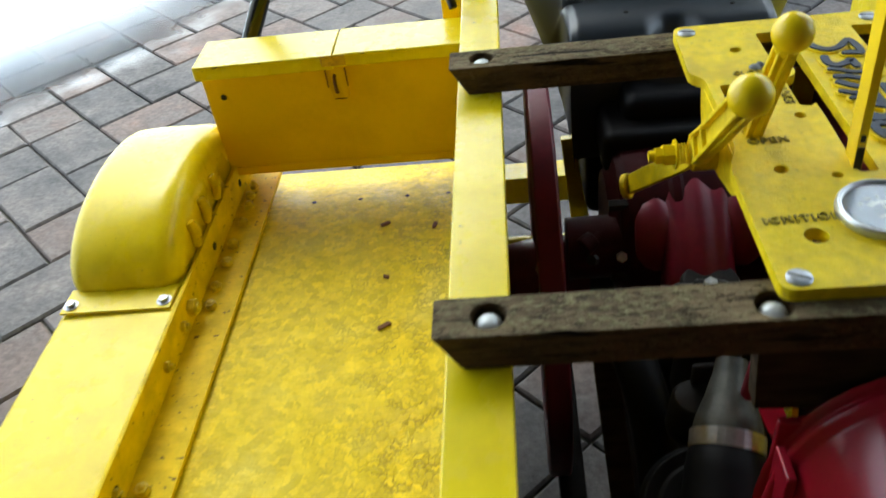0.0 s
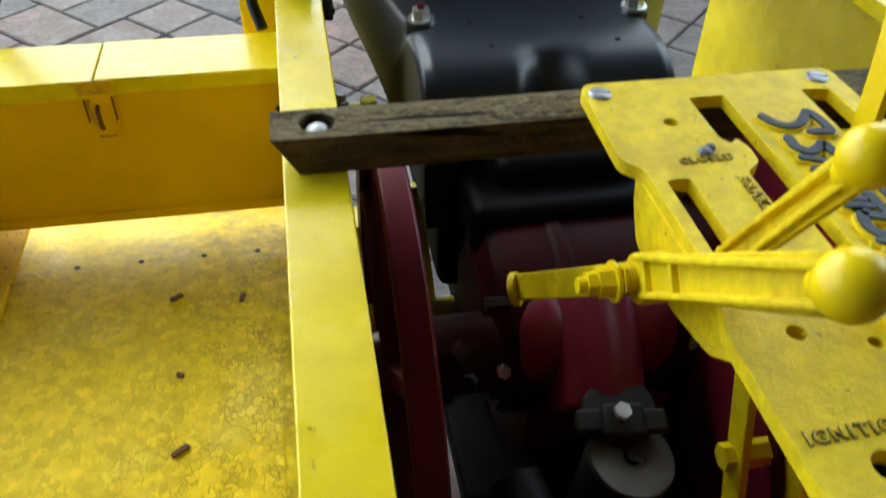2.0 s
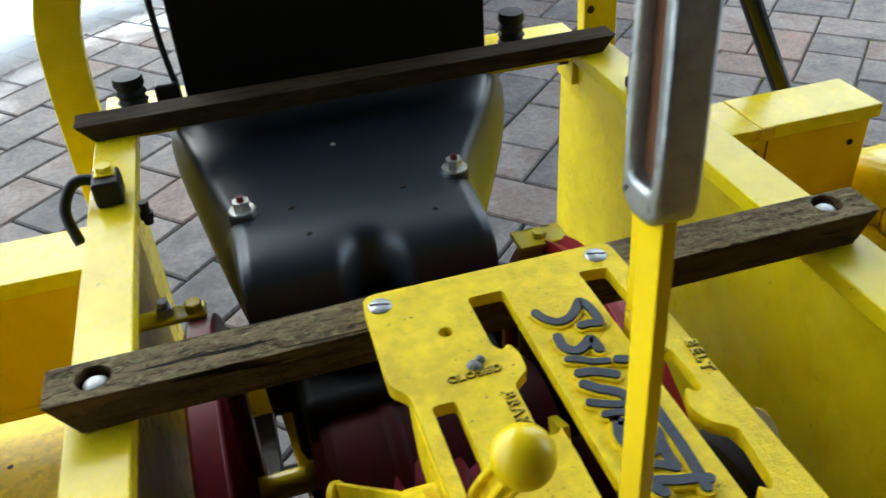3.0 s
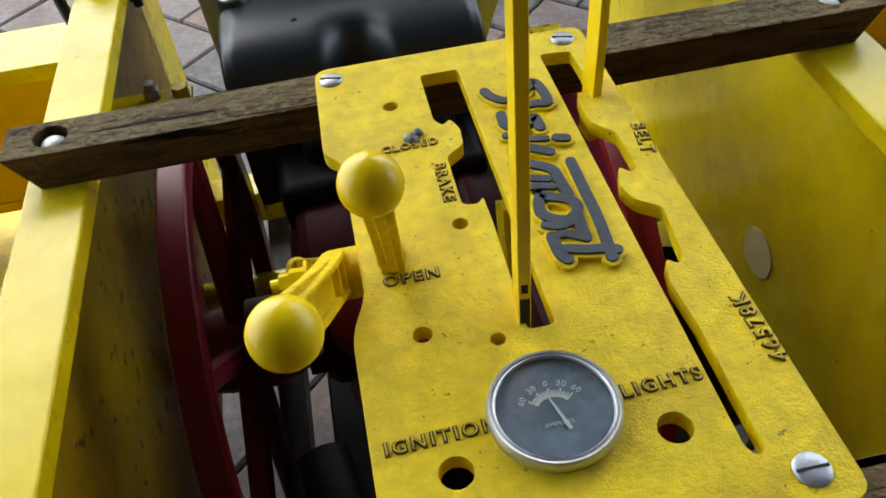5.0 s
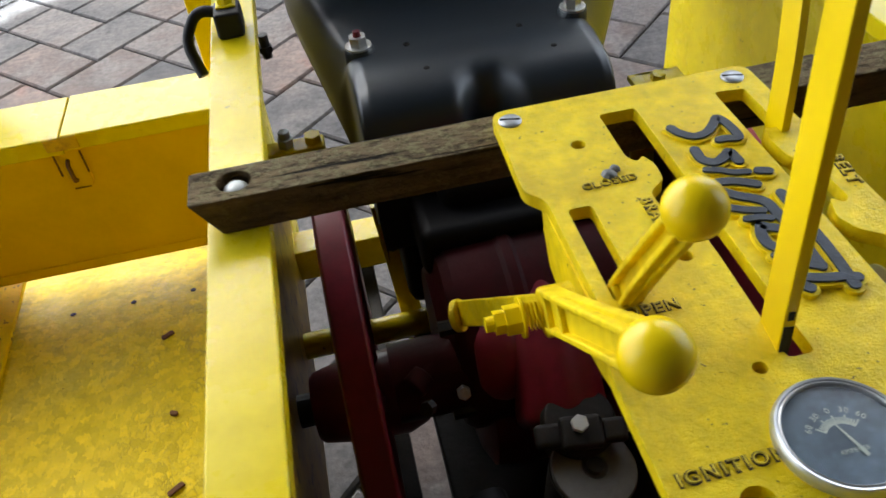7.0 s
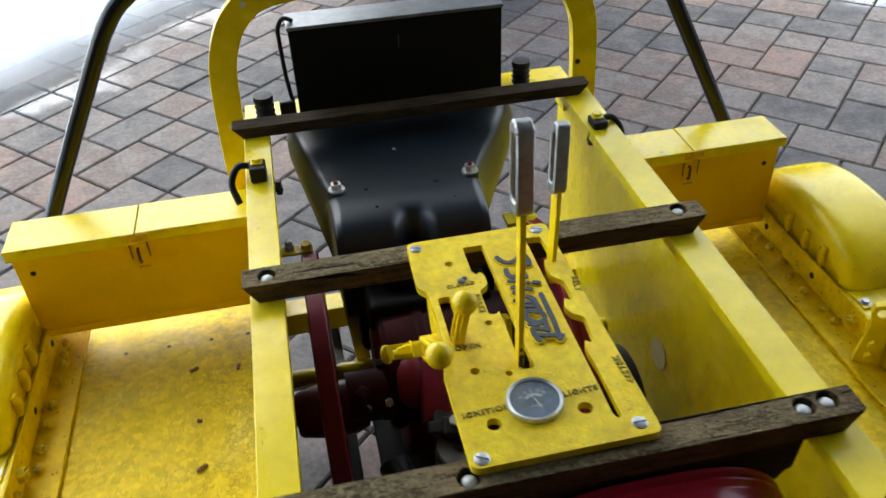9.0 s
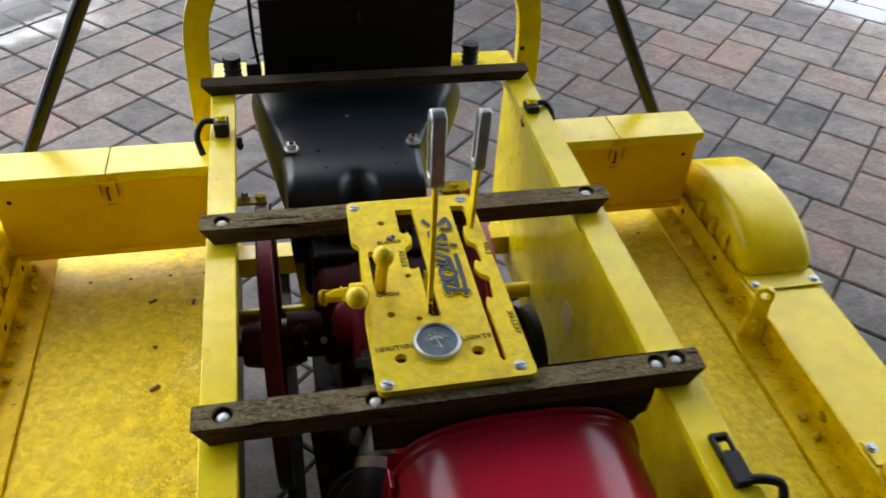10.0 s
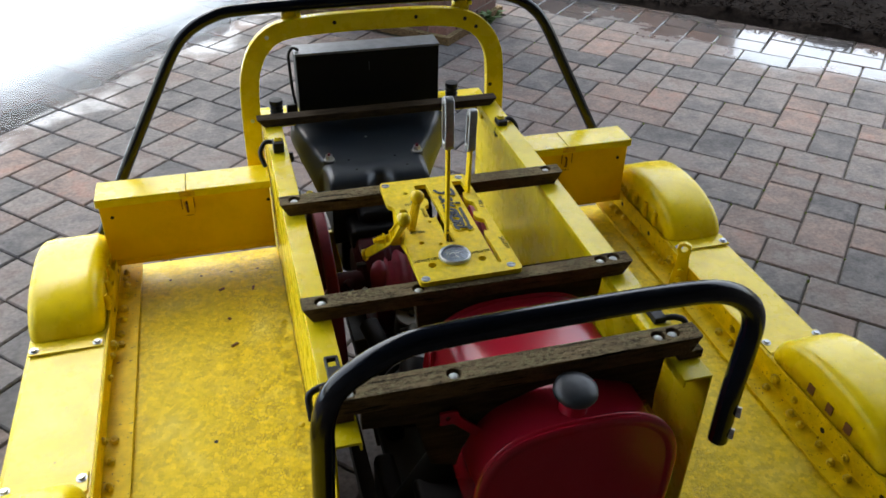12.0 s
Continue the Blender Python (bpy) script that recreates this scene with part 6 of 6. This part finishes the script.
# ---- bark bed beyond the paving's edge ----
MUL_P, MUL_D = Vector((1.907, 4.369, 0)), Vector((0.733, -0.680, 0)).normalized()
MUL_N = Vector((-MUL_D.y, MUL_D.x, 0))
bm = bmesh.new()
nu, nv = 70, 26
vs = []
for i in range(nu + 1):
    row = []
    for j in range(nv + 1):
        p = MUL_P + MUL_D * (-2.0 + 7.0 * i / nu)
        p = p + MUL_N * ((0.02 * noise.noise(p * 6) if j == 0 else 0.03) + 3.0 * (j / nv) ** 1.5)
        h = 0.001 if j == 0 else 0.045 + 0.05 * noise.noise(p * 2.5) + 0.02 * noise.noise(p * 11)
        row.append(bm.verts.new((p.x, p.y, h)))
    vs.append(row)
for i in range(nu):
    for j in range(nv):
        bm.faces.new((vs[i][j], vs[i + 1][j], vs[i + 1][j + 1], vs[i][j + 1]))
structure(part("garden_bed", bm, "mulch", smooth=True), "dark bark mulch bed along the paving's edge", "garden bed")
verts, faces = [], []
rng = random.Random(8)
for i in range(5200):
    p = MUL_P + MUL_D * rng.uniform(-1.6, 4.0) + MUL_N * (0.04 + 1.5 * rng.random() ** 1.4)
    h = 0.05 + 0.05 * noise.noise(p * 2.5)
    m = pose(p.x, p.y, h + rng.uniform(0, 0.012), rng.uniform(-35, 35), rng.uniform(-35, 35), rng.uniform(0, 360))
    ln, wd, th = rng.uniform(0.008, 0.028), rng.uniform(0.004, 0.010), rng.uniform(0.002, 0.005)
    k = len(verts)
    for x, y, z in ((-ln, -wd, 0), (ln, -wd * 0.7, 0), (ln, wd, 0), (-ln, wd * 0.8, 0), (0, 0, th)):
        verts.append(m @ Vector((x, y, z)))
    faces += [(k, k + 1, k + 4), (k + 1, k + 2, k + 4), (k + 2, k + 3, k + 4), (k + 3, k, k + 4), (k, k + 3, k + 2, k + 1)]
me = bpy.data.meshes.new("bark_mulch")
me.from_pydata(verts, [], faces)
me.materials.append(M["mulch"])
tagged(new("bark_mulch", me), "loose dark bark mulch chips", "mulch", kind="stuff")


# ---- paving: three sizes in a repeating pattern, laid across the corner ----
MOD = 0.0839
GAP = 0.0056
TURN = -45.3
ORIGIN = Vector((1.741, 1.835, 0))
pave_turn = pose(0, 0, 0, 0, 0, TURN)
pavement = new("pavement")
pavement.empty_display_size = 0.05
structure(pavement, "grey and pinkish concrete pavers in a staggered pattern, mossy joints, wet beyond the roof", "paving")
kinds = [(0, 0, 2, 2), (0, -3, 2, 3), (-1, -5, 3, 2)]
meshes = {}
for _, _, w, h in kinds:
    meshes[(w, h)] = piece_mesh("paver", w * MOD - GAP, h * MOD - GAP, 0.012, "paver", 0.0048)
rng = random.Random(21)
far_v, far_f = [], []
near = []
for i in range(-60, 61):
    for j in range(-24, 25):
        for ku, kv, w, h in kinds:
            u = ku + 2 * i + j - 1
            v = kv - 2 * i + 7 * j - 1
            c = ORIGIN + pave_turn @ Vector(((u + w / 2) * MOD, (v + h / 2) * MOD, 0))
            if not (-5.0 < c.x < 5.0 and -4.6 < c.y < 8.5):
                continue
            if (c - MUL_P).dot(MUL_N) > 0.10:
                continue
            q = pose(0, 0, 0, 0, 0, -PIER_TURN) @ (c - PIER)
            if 0.0 < q.x < 0.6 and 0.0 < q.y < PIER_DEEP:
                continue
            m = Matrix.Translation(ORIGIN) @ pave_turn @ pose(u * MOD + GAP / 2, v * MOD + GAP / 2, -0.012 + rng.uniform(-0.0012, 0.0012), rng.uniform(-0.25, 0.25), rng.uniform(-0.25, 0.25), rng.uniform(-0.5, 0.5))
            under = -0.55 < c.x < 0.5 and c.y < 0.9
            near.append((abs(c.x - 0.6) * 0.9 + abs(c.y - 2.3) + (9 if under else 0), (w, h), m))
near.sort(key=lambda r: r[0])
for k, (_, size, m) in enumerate(near):
    if k < 300:
        ob = new("paver", meshes[size])
        ob.parent = pavement
        ob.matrix_world = m
    else:
        me = meshes[size]
        base = len(far_v)
        far_v += [m @ v.co for v in me.vertices]
        far_f += [tuple(base + x for x in p.vertices) for p in me.polygons]
me = bpy.data.meshes.new("paver_field")
me.from_pydata(far_v, [], far_f)
me.materials.append(M["paver_joined"])
ob = tagged(new("paver_field", me), "further concrete pavers, wet and shining beyond the roof", "", kind="stuff")
ob.parent = pavement


# ---- moss in the joints ----
verts, faces = [], []
rng = random.Random(17)
for i in range(3000):
    _, (w, h), m = near[rng.randrange(len(near))]
    u = rng.random()
    side = rng.choice(((u * w, 0), (u * w, h), (0, u * h), (w, u * h), (0, 0), (w, h)))
    p = m @ Vector((side[0] * MOD - GAP / 2, side[1] * MOD - GAP / 2, 0.004))
    if p.x < 0.6 or (p - MUL_P).dot(MUL_N) > -0.05:
        continue
    r, z = rng.uniform(0.004, 0.012), rng.uniform(0.006, 0.012)
    k = len(verts)
    verts += [p + Vector((r * math.cos(a) * rng.uniform(0.6, 1.2), r * math.sin(a) * rng.uniform(0.6, 1.2), 0)) for a in [math.pi * q / 3 for q in range(6)]]
    verts.append(p + Vector((0, 0, z)))
    faces += [(k + q, k + (q + 1) % 6, k + 6) for q in range(6)]
me = bpy.data.meshes.new("moss")
me.from_pydata(verts, [], faces)
me.materials.append(M["moss"])
tagged(new("moss", me), "small tufts of green moss in the paving joints", "moss", kind="stuff")


# ---- standing rain water beyond the drip lines of the roof ----
def puddle(p0, along, out, length, width, seed, label):
    """A thin sheet of water with a wandering inner edge."""
    bm = bmesh.new()
    along, out = Vector((*along, 0)), Vector((*out, 0))
    rows = []
    n = 160
    for i in range(n + 1):
        s = length * i / n
        w = 0.16 * noise.noise(Vector((s * 0.9, seed, 0))) + 0.07 * noise.noise(Vector((s * 3.1, seed, 4))) + 0.03 * noise.noise(Vector((s * 9.0, seed, 7)))
        p = Vector((*p0, 0.0040)) + along * s
        rows.append([bm.verts.new(p + out * w), bm.verts.new(p + out * width)])
    for A, B in zip(rows, rows[1:]):
        bm.faces.new((A[0], A[1], B[1], B[0]))
    ob = structure(part("water", bm, "water"), label, "puddle")
    ob.visible_shadow = False


puddle((-2.38 - 0.589 * 4.0, 1.46 - 0.808 * 4.0), (0.589, 0.808), (-0.808, 0.589), 9.0, 5.0, 1.5, "shallow sheet of rain water on the open paving")
